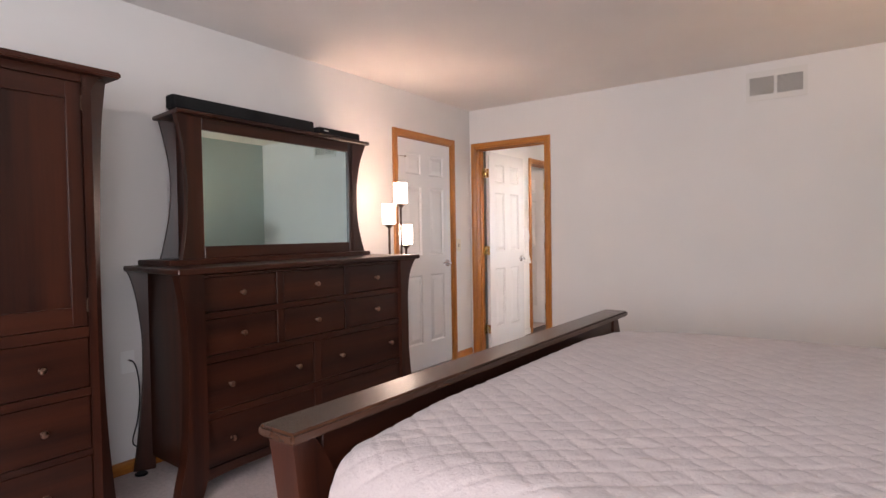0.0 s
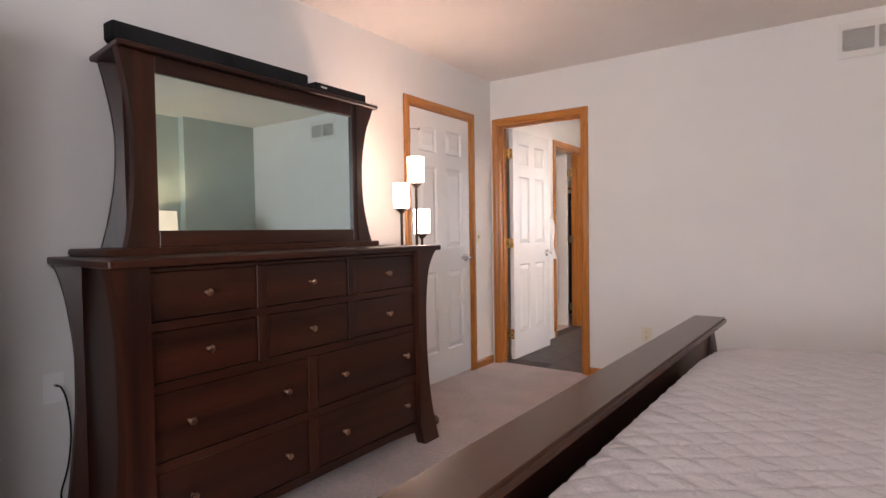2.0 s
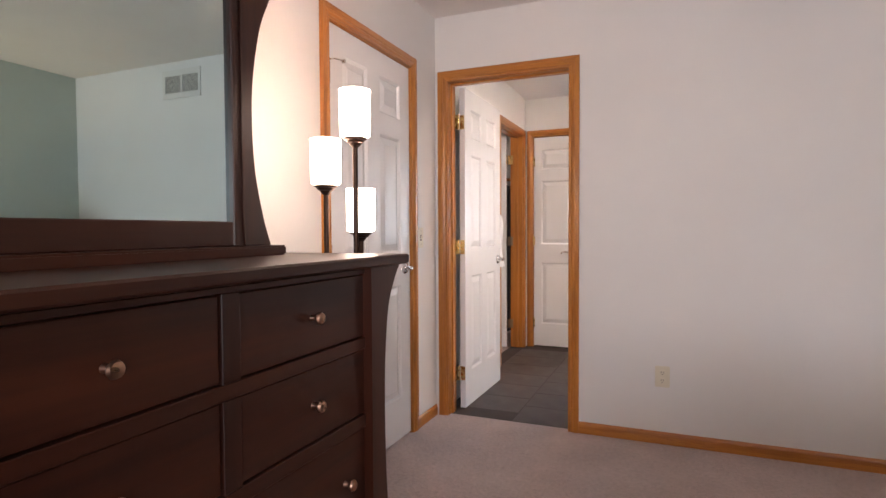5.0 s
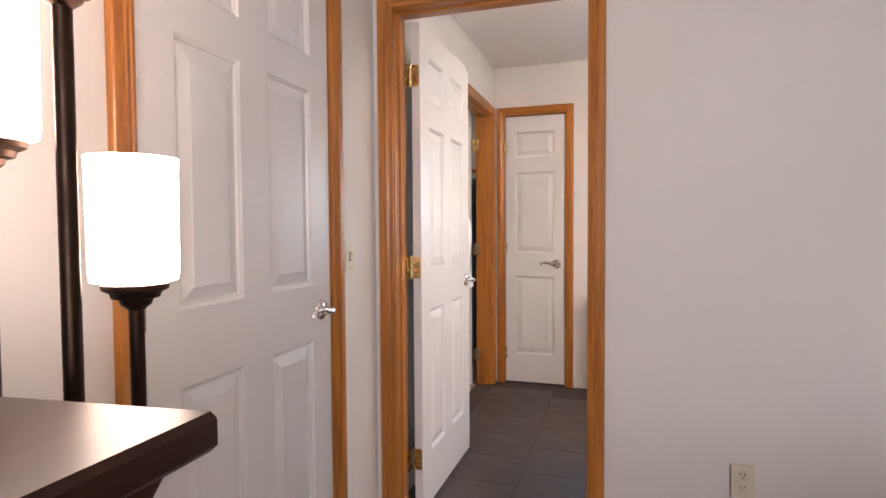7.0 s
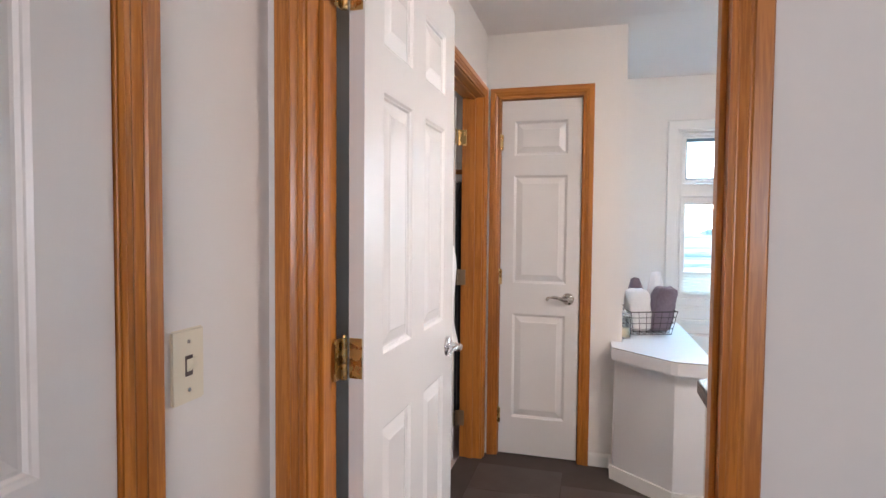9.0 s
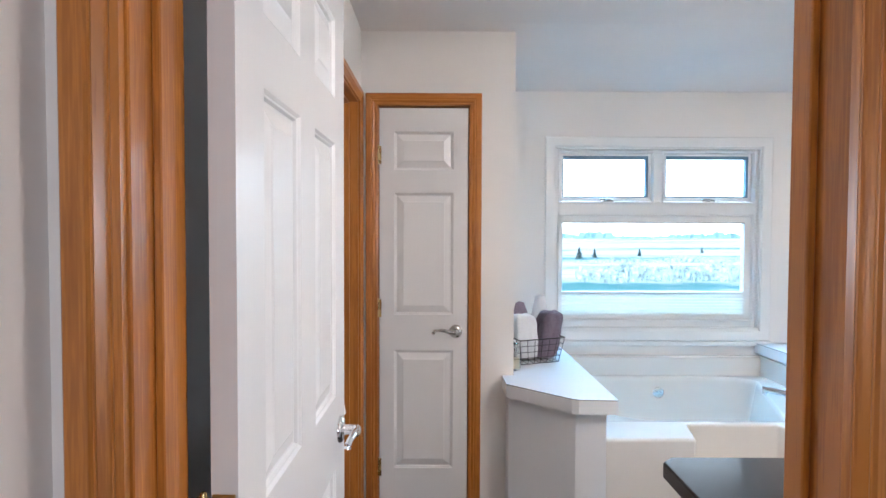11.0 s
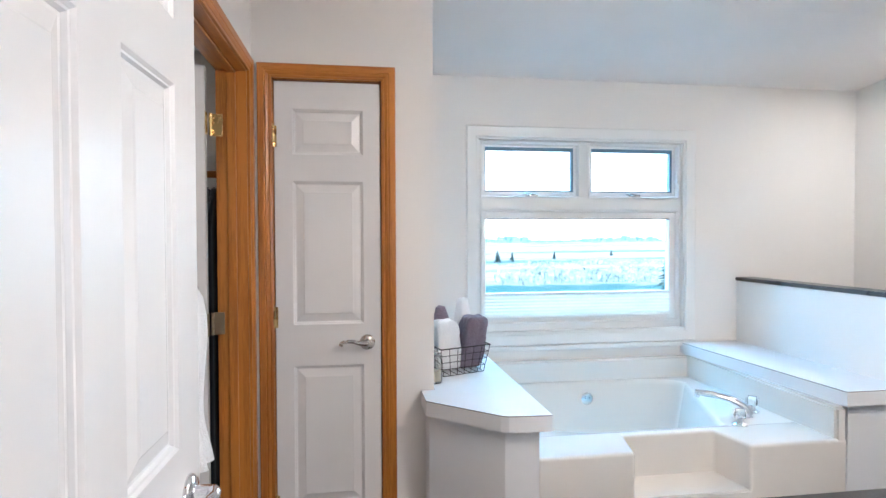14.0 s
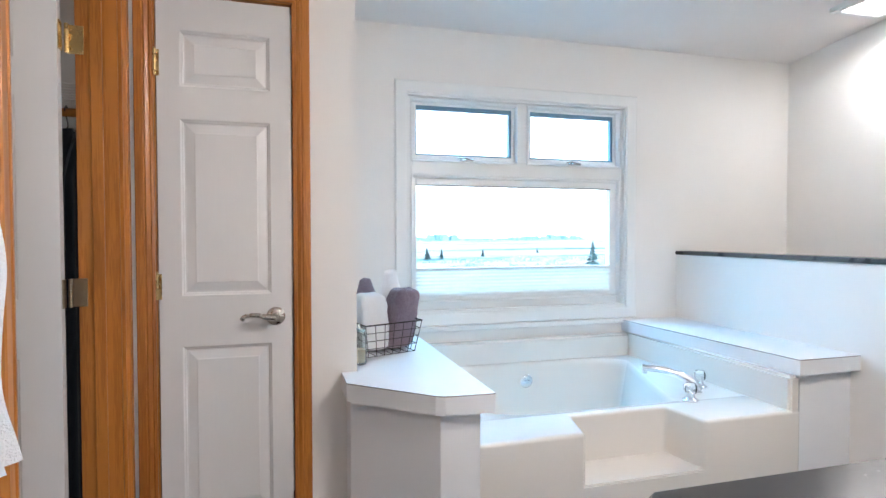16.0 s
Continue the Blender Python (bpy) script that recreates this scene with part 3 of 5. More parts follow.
def lever(door, x, z, y, out, way, mat):
    """A lever handle with its rose; out: +-1 away from the slab, way: +-1 to where the lever points."""
    bm = nb()
    lathe(bm, [(0.0, 0.0), (0.033, 0.0), (0.033, 0.004 * out), (0.028, 0.010 * out), (0.014, 0.013 * out), (0.012, 0.045 * out), (0.0, 0.047 * out)], (x, y, z), 24, "y")
    h = part("handle", bm, mat, door, "lever door handle", 40, True)
    bm = nb()
    yy = y + 0.042 * out
    tube(bm, curve([(x, yy, z), (x + 0.025 * way, yy + 0.004 * out, z + 0.001), (x + 0.055 * way, yy + 0.005 * out, z + 0.010), (x + 0.085 * way, yy + 0.003 * out, z + 0.011), (x + 0.106 * way, yy, z + 0.006), (x + 0.112 * way, yy - 0.002 * out, z - 0.006)], 4), [0.0125] * 3 + [0.0105] * 4 + [0.0085] * 5 + [0.0075] * 5 + [0.0085] * 4, 12)
    part("lever", bm, mat, h, "", 50, True)


def panel_door(name, w, h, cols, rows, m, label, mat=None):
    """A moulded door of width w: x runs from the hinge edge, y through its thickness. rows: (z0, z1) of the panels."""
    t = 0.035
    d = thing(name, (0, 0, 0), label, "door", kind="structure")
    d.matrix_world = m
    stile = 0.108 if cols == 2 else 0.072
    mid = 0.118 if w > 0.74 else 0.108
    if cols == 2:
        c = (w - 2 * stile - mid) / 2
        xs = [(stile, stile + c), (stile + c + mid, w - stile)]
    else:
        xs = [(stile, w - stile)]
    bm = nb()
    box(bm, 0, stile, 0, t, 0, h)
    box(bm, w - stile, w, 0, t, 0, h)
    zs = [0] + [v for r in rows for v in r] + [h]
    for i in range(0, len(zs), 2):
        box(bm, stile, w - stile, 0, t, zs[i], zs[i + 1])
    if cols == 2:
        for z0, z1 in rows:
            box(bm, xs[0][1], xs[1][0], 0, t, z0, z1)
    bmesh.ops.remove_doubles(bm, verts=bm.verts[:], dist=1e-5)
    part("slab", bm, mat or M["door"], d, "white painted door slab", None, True)
    for z0, z1 in rows:
        for x0, x1 in xs:
            part("panel", raised_panel(x0, x1, z0, z1, t), mat or M["door"], d, "", None, True)
    return d


def hinge(parent, at, mat, local=True):
    """A butt hinge: a barrel of five knuckles with two leaves."""
    x, y, z = at
    bm = nb()
    for i in range(5):
        zz = z - 0.044 + i * 0.0178
        lathe(bm, [(0.0, 0), (0.0065, 0), (0.0065, 0.0168), (0.0, 0.0168)], (x, y, zz), 12)
    lathe(bm, [(0.0, 0), (0.005, 0.001), (0.004, 0.006), (0.0, 0.008)], (x, y, z + 0.045), 10)
    hg = part("hinge", bm, mat, parent, "metal butt hinge", 40, local)
    return hg


SIX = [(0.222, 0.832), (1.006, 1.610), (1.716, 1.900)]
THREE = [(0.213, 0.809), (0.986, 1.594), (1.706, 1.897)]

# closed closet door, hinged at its south edge, its face flush with the wall
w = CLOSET[1] - CLOSET[0] - 0.008
closet = panel_door("door_closet", w, 2.015, 2, SIX, pose(-0.004, CLOSET[0] + 0.004, 0.012, 0, 0, 90), "closed white six-panel closet door with a lever handle")
lever(closet, w - 0.065, 0.922, 0.0, -1, -1, M["chrome"])
for z in (0.22, 1.02, 1.80):
    hg = hinge(closet, (-0.004, -0.006, z), M["bronze"])
    bm = nb()
    box(bm, -0.003, 0.012, -0.0035, -0.0005, z - 0.044, z + 0.044, 0.001)
    part("leaf", bm, M["bronze"], hg, local=True)
# pin stop on the top hinge
bm = nb()
tube(bm, [(-0.004, -0.008, 1.852), (0.000, -0.030, 1.853), (0.030, -0.045, 1.853), (0.050, -0.047, 1.853)], 0.0035, 8)
lathe(bm, [(0, -0.052), (0.009, -0.052), (0.009, -0.040), (0, -0.040)], (0.052, 0, 1.853), 12, "y")
part("hinge_pin_stop", bm, M["nickel"], closet, "small metal door stop on the hinge", 40, True)

# open bathroom door
w = BATH[1] - BATH[0] - 0.008
bath_door = panel_door("door_bath", w, 2.015, 2, SIX, pose(0.142, 0.135, 0.012, 0, 0, 90 - 0.6), "open white six-panel bathroom door with a lever handle")
lever(bath_door, w - 0.065, 0.912, 0.0, -1, -1, M["chrome"])
lever(bath_door, w - 0.065, 0.912, 0.035, 1, -1, M["chrome"])
for z in (0.22, 1.02, 1.80):
    bm = nb()
    box(bm, -0.0035, -0.0005, 0.003, 0.033, z - 0.044, z + 0.044, 0.001)
    hg = part("hinge", bm, M["brass"], bath_door, "brass butt hinge", None, True)
    bm = nb()
    for i in range(5):
        lathe(bm, [(0.0, 0), (0.0065, 0), (0.0065, 0.0168), (0.0, 0.0168)], (-0.012, 0.040, z - 0.044 + i * 0.0178), 12)
    lathe(bm, [(0, 0), (0.005, 0.001), (0.004, 0.006), (0, 0.008)], (-0.012, 0.040, z + 0.045), 10)
    part("barrel", bm, M["brass"], hg, "", 40, True)
    bm = nb()
    box(bm, -0.040, -0.006, 0.0475, 0.0505, z - 0.044, z + 0.044, 0.001)
    part("leaf", bm, M["brass"], hg, "", None, True)

# linen door
w = LINEN[1] - LINEN[0] - 0.008
linen = panel_door("door_linen", w, 2.012, 1, THREE, pose(LINEN[0] + 0.004, LY + 0.004, 0.014), "closed narrow white three-panel linen closet door")
lever(linen, w - 0.058, 0.905, 0.0, -1, -1, M["nickel"])
for z in (0.22, 1.02, 1.78):
    hg = hinge(linen, (-0.004, -0.006, z), M["brass"])
    for x0, x1 in ((-0.016, -0.005), (-0.003, 0.010)):
        bm = nb()
        box(bm, x0, x1, -0.0070, -0.0042, z - 0.044, z + 0.044, 0.001)
        part("leaf", bm, M["brass"], hg, "", None, True)

# dressing closet door, swung in
w = DRESS[1] - DRESS[0] - 0.008
dress = panel_door("door_dressing", w, 2.015, 2, SIX, pose(-0.142, DRESS[1] - 0.043, 0.012, 0, 0, 183), "white six-panel door swung open into the dressing closet")
for z in (0.22, 1.02, 1.80):
    bm = nb()
    for i in range(5):
        lathe(bm, [(0.0, 0), (0.0065, 0), (0.0065, 0.0168), (0.0, 0.0168)], (-0.012, -0.012, z - 0.044 + i * 0.0178), 12)
    hg = part("hinge", bm, M["brass" if z > 1.5 else "bronze"], dress, "metal butt hinge", 40, True)
    bm = nb()
    box(bm, -0.0035, -0.0005, -0.002, 0.028, z - 0.044, z + 0.044, 0.001)
    part("leaf", bm, M["brass" if z > 1.5 else "bronze"], hg, "", None, True)
    bm = nb()
    box(bm, -0.055, -0.014, -0.0245, -0.021, z - 0.044, z + 0.044, 0.001)
    part("leaf", bm, M["brass" if z > 1.5 else "bronze"], hg, "", None, True)


# ---- bedroom furniture ----
def turned_knob(parent, x, y, z, mat):
    bm = nb()
    lathe(bm, [(0.0, 0.0), (0.008, 0.0), (0.006, 0.006), (0.005, 0.012), (0.011, 0.018), (0.0145, 0.024), (0.012, 0.030), (0.0, 0.033)], (x, y, z), 16, "x")
    return part("knob", bm, mat, parent, "small copper knob", 45)


def drawer(parent, x, y0, y1, z0, z1, knobs, name="drawer"):
    bm = nb()
    box(bm, x - 0.020, x, y0 + 0.003, y1 - 0.003, z0 + 0.003, z1 - 0.003, 0.002)
    d = part(name, bm, M["dark_y"], parent)
    for y in knobs:
        turned_knob(d, x - 0.001, y, (z0 + z1) / 2, M["copper"])
    return d


def flared(side, top, outer, inner, x0, x1, back=0.0):
    """A flared corner post: outer and inner are (offset, height) lines, side is +-1; back sweeps its outer edge towards the wall."""
    c, half = top
    pts = [(c + side * (half + o), z) for o, z in curve(outer, 5)] + [(c + side * (half + o), z) for o, z in curve(inner, 4)]
    bm = nb()
    prism(bm, pts, "x", x0, x1)
    near = min(o for o, z in inner)
    for v in bm.verts:
        v.co.x -= back * (abs(v.co.y - c) - half - near)
    return bm


def build_dresser():
    c = -2.565
    d = thing("dresser", (0.31, c, 0), "dark-stained cherry dresser with ten drawers and flared legs", "dresser")
    bm = nb()
    prism(bm, [(0.02, c - 0.676), (0.575, c - 0.705), (0.575, c + 0.705), (0.02, c + 0.676)], "z", 0.07, 1.042, 0.002)
    part("carcass", bm, M["dark_z"], d)
    F0, F1 = 0.575, 0.612
    rows = [(0.130, 0.358), (0.390, 0.622), (0.655, 0.828), (0.858, 1.024)]
    up = [(-3.277, -2.856), (-2.810, -2.368), (-2.322, -1.866)]
    low = [(-3.277, -2.612), (-2.562, -1.866)]
    for z0, z1 in ((1.024, 1.037), (0.828, 0.858), (0.622, 0.655), (0.358, 0.390)):
        bm = nb()
        box(bm, F0, F1, -3.277, -1.866, z0, z1, 0.0015)
        part("rail", bm, M["dark_y"], d)
    bm = nb()
    prism(bm, [(-3.277, 0.130), (-3.277, 0.075)] + [(-3.2 + 1.257 * i / 12, 0.085 + 0.022 * math.sin(math.pi * i / 12)) for i in range(13)] + [(-1.866, 0.075), (-1.866, 0.130)], "x", F0, F1)
    part("bottom_rail", bm, M["dark_y"], d)
    for cells, band in ((up, rows[2:]), (low, rows[:2])):
        for (a0, a1), (b0, b1) in zip(cells, cells[1:]):
            for z0, z1 in band:
                bm = nb()
                box(bm, F0, F1 - 0.001, a1, b0, z0, z1, 0.0015)
                part("mullion", bm, M["dark_z"], d)
    for z0, z1 in rows[2:]:
        for i, (y0, y1) in enumerate(up):
            drawer(d, 0.606, y0, y1, z0, z1, [(-3.065, -2.588, -2.095)[i]])
    for z0, z1 in rows[:2]:
        for i, (y0, y1) in enumerate(low):
            drawer(d, 0.606, y0, y1, z0, z1, [(-3.140, -2.730), (-2.408, -1.968)][i])
    wide = [(0.150, 1.042), (0.118, 1.005), (0.080, 0.93), (0.060, 0.80), (0.055, 0.66), (0.060, 0.48), (0.078, 0.30), (0.110, 0.14), (0.155, 0.0)]
    front = [(0.109, 1.042), (0.100, 1.0), (0.085, 0.90), (0.075, 0.76), (0.074, 0.60), (0.078, 0.41), (0.095, 0.22), (0.125, 0.09), (0.140, 0.0)]
    rear = [(0.131, 1.042), (0.115, 1.0), (0.095, 0.90), (0.078, 0.75), (0.074, 0.66), (0.076, 0.50), (0.083, 0.39), (0.100, 0.20), (0.125, 0.0)]
    for side in (1, -1):
        for x0, x1, w, outer in ((0.574, 0.632, 0.712, front if side < 0 else wide), (0.075, 0.092, 0.622, rear)):
            inner = [(0.030, 0.0), (-0.004, 0.10), (-0.012, 0.24), (-0.012, 1.042)] if x0 > 0.3 else [(0.036, 0.0), (0.036, 0.5), (0.036, 0.94), (-0.02, 1.02), (-0.02, 1.042)]
            part("leg", flared(side, (c - 0.008, w), outer, inner, x0, x1, 0.0 if x0 > 0.3 else 0.45), M["dark_z"], d, "flared curved leg", 30)
            bm = nb()
            lathe(bm, [(0.0, 0.0), (0.030, 0.0), (0.032, 0.005), (0.028, 0.010), (0.0, 0.010)], ((x0 + x1) / 2, c - 0.008 + side * (w + 0.12), 0.0), 16)
            part("foot_pad", bm, M["black"], d)
    bm = nb()
    prism(bm, [(0.012, c - 0.775), (0.648, c - 0.838), (0.648, c + 0.885), (0.012, c + 0.822)], "z", 1.042, 1.070, 0.005)
    part("top", bm, M["dark_y"], d, "dark polished top board")
    return d


build_dresser()


def build_hutch_mirror():
    c = -2.537
    d = thing("dresser_mirror", (0.16, c, 1.070), "landscape mirror in a dark cherry frame with flared sides", "mirror")
    bm = nb()
    box(bm, 0.02, 0.335, c - 0.735, c + 0.70, 1.0705, 1.098, 0.005, 2)
    part("base_board", bm, M["dark_y"], d)
    bm = nb()
    prism(bm, [(0.03, c - 0.530), (0.262, c - 0.575), (0.262, c + 0.575), (0.03, c + 0.530)], "z", 1.098, 1.836, 0.002)
    part("back_box", bm, M["dark_z"], d)
    gy0, gy1, gz0, gz1 = -3.055, -1.993, 1.163, 1.772
    for nm, y0, y1, z0, z1, m in (("top_rail", gy0, gy1, gz1, 1.836, "dark_y"), ("bottom_rail", gy0, gy1, 1.098, gz0, "dark_y"), ("stile", gy0 - 0.088, gy0, 1.098, 1.836, "dark_z"), ("stile", gy1, gy1 + 0.058, 1.098, 1.836, "dark_z")):
        bm = nb()
        box(bm, 0.262, 0.288, y0, y1, z0, z1, 0.003)
        part(nm, bm, M[m], d)
    bm = nb()
    box(bm, 0.264, 0.274, gy0, gy1, gz0, gz1)
    part("mirror_glass", bm, M["mirror"], d, "clear silvered mirror glass")
    wide = [(0.105, 1.836), (0.085, 1.79), (0.045, 1.70), (0.015, 1.56), (0.008, 1.44), (0.018, 1.30), (0.050, 1.17), (0.078, 1.098)]
    front = [(0.052, 1.836), (0.040, 1.78), (0.018, 1.68), (0.004, 1.54), (0.002, 1.44), (0.008, 1.30), (0.024, 1.17), (0.040, 1.098)]
    rear = [(0.048, 1.836), (0.032, 1.76), (0.010, 1.62), (0.003, 1.50), (0.012, 1.34), (0.036, 1.19), (0.056, 1.098)]
    inner = [(0.0, 1.098), (-0.030, 1.16), (-0.030, 1.80), (-0.030, 1.836)]
    for side in (1, -1):
        for x0, x1, w, outer in ((0.256, 0.292, 0.605, front if side < 0 else wide), (0.060, 0.074, 0.560, rear)):
            part("side_post", flared(side, (c, w), outer, inner, x0, x1, 0.0 if x0 > 0.2 else 0.5), M["dark_z"], d, "curved flared side post", 30)
    bm = nb()
    prism(bm, [(0.010, c - 0.632), (0.318, c - 0.668), (0.318, c + 0.728), (0.010, c + 0.680)], "z", 1.836, 1.857, 0.004)
    part("cornice", bm, M["dark_y"], d)
    return d


build_hutch_mirror()

bm = nb()
box(bm, 0.215, 0.285, -3.205, -2.285, 1.861, 1.930, 0.006, 2)
bar = thing("soundbar", (0.25, -2.745, 1.857), "long black soundbar lying on the mirror frame", "soundbar")
part("grille", bm, M["mesh"], bar, "black cloth grille", 40)
for y in (-3.19, -2.30):
    bm = nb()
    box(bm, 0.213, 0.287, y - 0.012, y + 0.012, 1.8575, 1.928, 0.006, 2)
    part("end_cap", bm, M["black"], bar)
media = thing("media_box", (0.22, -2.055, 1.857), "small flat black media box on the mirror frame", "media box")
bm = nb()
box(bm, 0.14, 0.285, -2.240, -1.872, 1.8635, 1.908, 0.004, 2)
part("case", bm, M["black"], media)
bm = nb()
box(bm, 0.2855, 0.2865, -2.205, -2.165, 1.885, 1.892)
part("badge", bm, M["vent"], media, "small pale badge")
for y in (-2.215, -1.897):
    bm = nb()
    lathe(bm, [(0.0, 0), (0.010, 0), (0.010, 0.007), (0.0, 0.007)], (0.26, y, 1.857), 12)
    part("foot", bm, M["black"], media)


def build_armoire():
    c, half = -4.19, 0.452
    d = thing("armoire", (0.30, c, 0), "tall dark cherry armoire with panelled doors and drawers", "armoire")
    bm = nb()
    box(bm, 0.02, 0.552, c - half - 0.022, c + half + 0.022, 0.07, 1.85, 0.002)
    part("carcass", bm, M["dark_z"], d)
    F0, F1 = 0.555, 0.585
    y0, y1 = c - half, c + half
    for z0, z1 in ((1.820, 1.852), (0.826, 0.868), (0.596, 0.628), (0.360, 0.384), (0.075, 0.135)):
        bm = nb()
        box(bm, F0, F1, y0, y1, z0, z1, 0.0015)
        part("rail", bm, M["dark_y"], d)
    for z0, z1 in ((0.628, 0.826), (0.384, 0.596), (0.135, 0.360)):
        drawer(d, 0.580, y0, y1, z0, z1, [c + 0.285, c - 0.285])
    for s in (0, 1):
        a0, a1 = (c + 0.002, y1 - 0.003) if s else (y0 + 0.003, c - 0.002)
        z0, z1 = 0.871, 1.817
        bm = nb()
        box(bm, 0.566, 0.572, a0 + 0.05, a1 - 0.05, z0 + 0.07, z1 - 0.06)
        door = part("door", bm, M["dark_z"], d, "recessed dark wood panel")
        for nm, p, q, r, t_ in (("stile", a0, a0 + 0.052, z0, z1), ("stile", a1 - 0.052, a1, z0, z1)):
            bm = nb()
            box(bm, 0.558, 0.583, p, q, r, t_, 0.0015)
            part(nm, bm, M["dark_z"], door)
        for r, t_ in ((z0, z0 + 0.075), (z1 - 0.068, z1)):
            bm = nb()
            box(bm, 0.558, 0.583, a0 + 0.052, a1 - 0.052, r, t_, 0.0015)
            part("door_rail", bm, M["dark_y"], door)
        turned_knob(door, 0.583, (a0 + 0.026) if s else (a1 - 0.026), 1.30, M["copper"])
        for z in (0.95, 1.74):
            bm = nb()
            ye = a1 + 0.001 if s else a0 - 0.001
            lathe(bm, [(0, 0), (0.005, 0), (0.005, 0.055), (0, 0.055)], (0.585, ye, z - 0.027), 10)
            part("hinge", bm, M["iron"], door)
    outer = [(0.118, 1.852), (0.108, 1.80), (0.090, 1.68), (0.076, 1.50), (0.064, 1.26), (0.058, 1.04), (0.060, 0.69), (0.074, 0.40), (0.098, 0.17), (0.120, 0.0)]
    inner = [(0.030, 0.0), (0.026, 0.30), (0.026, 1.2), (0.026, 1.852)]
    stem = [(0.080, 1.852), (0.060, 1.840), (0.036, 1.80), (0.032, 1.74), (0.030, 1.2), (0.030, 0.0)]
    for side in (1, -1):
        part("corner_post", flared(side, (c, half), stem, [(0.0, 0.0), (0.0, 0.6), (0.0, 1.2), (0.0, 1.852)], 0.545, 0.590), M["dark_z"], d, "", 30)
        for x0, x1, back in ((0.568, 0.584, 0.7), (0.090, 0.106, 0.6)):
            part("leg", flared(side, (c, half), outer, inner, x0, x1, back), M["dark_z"], d, "flared curved wing", 30)
    bm = nb()
    box(bm, 0.010, 0.632, c - half - 0.130, c + half + 0.130, 1.852, 1.877, 0.006, 2)
    part("cornice", bm, M["dark_y"], d)
    return d


build_armoire()


SKEW = radians(-1.25)


def build_bed():
    ya, yb = -3.925, -1.695
    bed = thing("bed_frame", (1.97, -2.81, 0), "dark cherry king bed with a broad capped footboard", "bed")
    bed.rotation_euler.z = SKEW
    bm = nb()
    box(bm, 1.920, 2.046, ya, yb, 0.750, 0.778, 0.007, 2)
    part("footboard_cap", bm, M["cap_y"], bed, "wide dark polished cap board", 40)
    for y0, y1, s in ((ya + 0.035, ya + 0.125, -1), (yb - 0.125, yb - 0.035, 1)):
        bm = nb()
        a, b = (y0, y1 - 0.035) if s < 0 else (y1, y0 + 0.035)
        edge = curve([(b, 0.750), (b - 0.035 * s, 0.69), (b - 0.058 * s, 0.62), (b - 0.066 * s, 0.50), (b - 0.060 * s, 0.25), (b - 0.045 * s, 0.0)], 4)
        prism(bm, [(a, 0.0), (a, 0.2), (a, 0.35), (a, 0.5), (a, 0.6), (a, 0.68), (a, 0.750)] + edge, "x", 1.950, 2.026, 0.0)
        for v in bm.verts:
            lean = 0.050 * max(0.0, (v.co.z - 0.42) / 0.33) ** 1.6 + 0.035 * max(0.0, 1 - v.co.z / 0.30) ** 1.6
            v.co.x += 0.012 - lean * (1.0 if v.co.x < 2.0 else 0.75)
        part("foot_post", bm, M["dark_z"], bed, "curved footboard post", 30)
    for z0, z1, nm in ((0.630, 0.750, "upper_rail"), (0.20, 0.32, "lower_rail")):
        bm = nb()
        box(bm, 1.962, 2.000, ya + 0.125, yb - 0.125, z0, z1, 0.003)
        part(nm, bm, M["dark_y"], bed)
    for i in range(4):
        y = ya + 0.125 + (yb - ya - 0.25 - 0.08) * i / 3
        bm = nb()
        box(bm, 1.965, 1.997, y, y + 0.08, 0.32, 0.63, 0.003)
        part("stile", bm, M["dark_z"], bed)
    for i in range(3):
        wdt = (yb - ya - 0.25 - 0.08) / 3
        y = ya + 0.125 + 0.08 + wdt * i
        bm = nb()
        box(bm, 1.975, 1.988, y, y + wdt - 0.08, 0.32, 0.63)
        part("panel", bm, M["dark_z"], bed)
    for y0, y1 in ((ya + 0.06, ya + 0.10), (yb - 0.10, yb - 0.06)):
        bm = nb()
        box(bm, 2.0, HEAD - 0.08, y0, y1, 0.18, 0.40, 0.004)
        part("side_rail", bm, M["dark_x"], bed)
    for y0, y1 in ((ya + 0.02, ya + 0.12), (yb - 0.12, yb - 0.02)):
        bm = nb()
        box(bm, HEAD - 0.085, HEAD - 0.015, y0, y1, 0, 1.36, 0.005)
        part("head_post", bm, M["dark_z"], bed)
    bm = nb()
    box(bm, HEAD - 0.065, HEAD - 0.035, ya + 0.12, yb - 0.12, 0.30, 1.34, 0.003)
    part("headboard_panel", bm, M["dark_y"], bed)
    bm = nb()
    box(bm, HEAD - 0.13, HEAD - 0.005, ya - 0.02, yb + 0.02, 1.36, 1.388, 0.006, 2)
    part("headboard_cap", bm, M["dark_y"], bed)
    return bed


build_bed()

mat_ob = thing("mattress", (2.9, -2.92, 0.28), "thick white king mattress under the quilt", "mattress")
mat_ob.rotation_euler.z = SKEW
bm = nb()
box(bm, 2.10, HEAD - 0.10, -3.78, -2.06, 0.30, 0.685, 0.05, 4)
part("body", bm, M["towel_w"], mat_ob, "", 60)


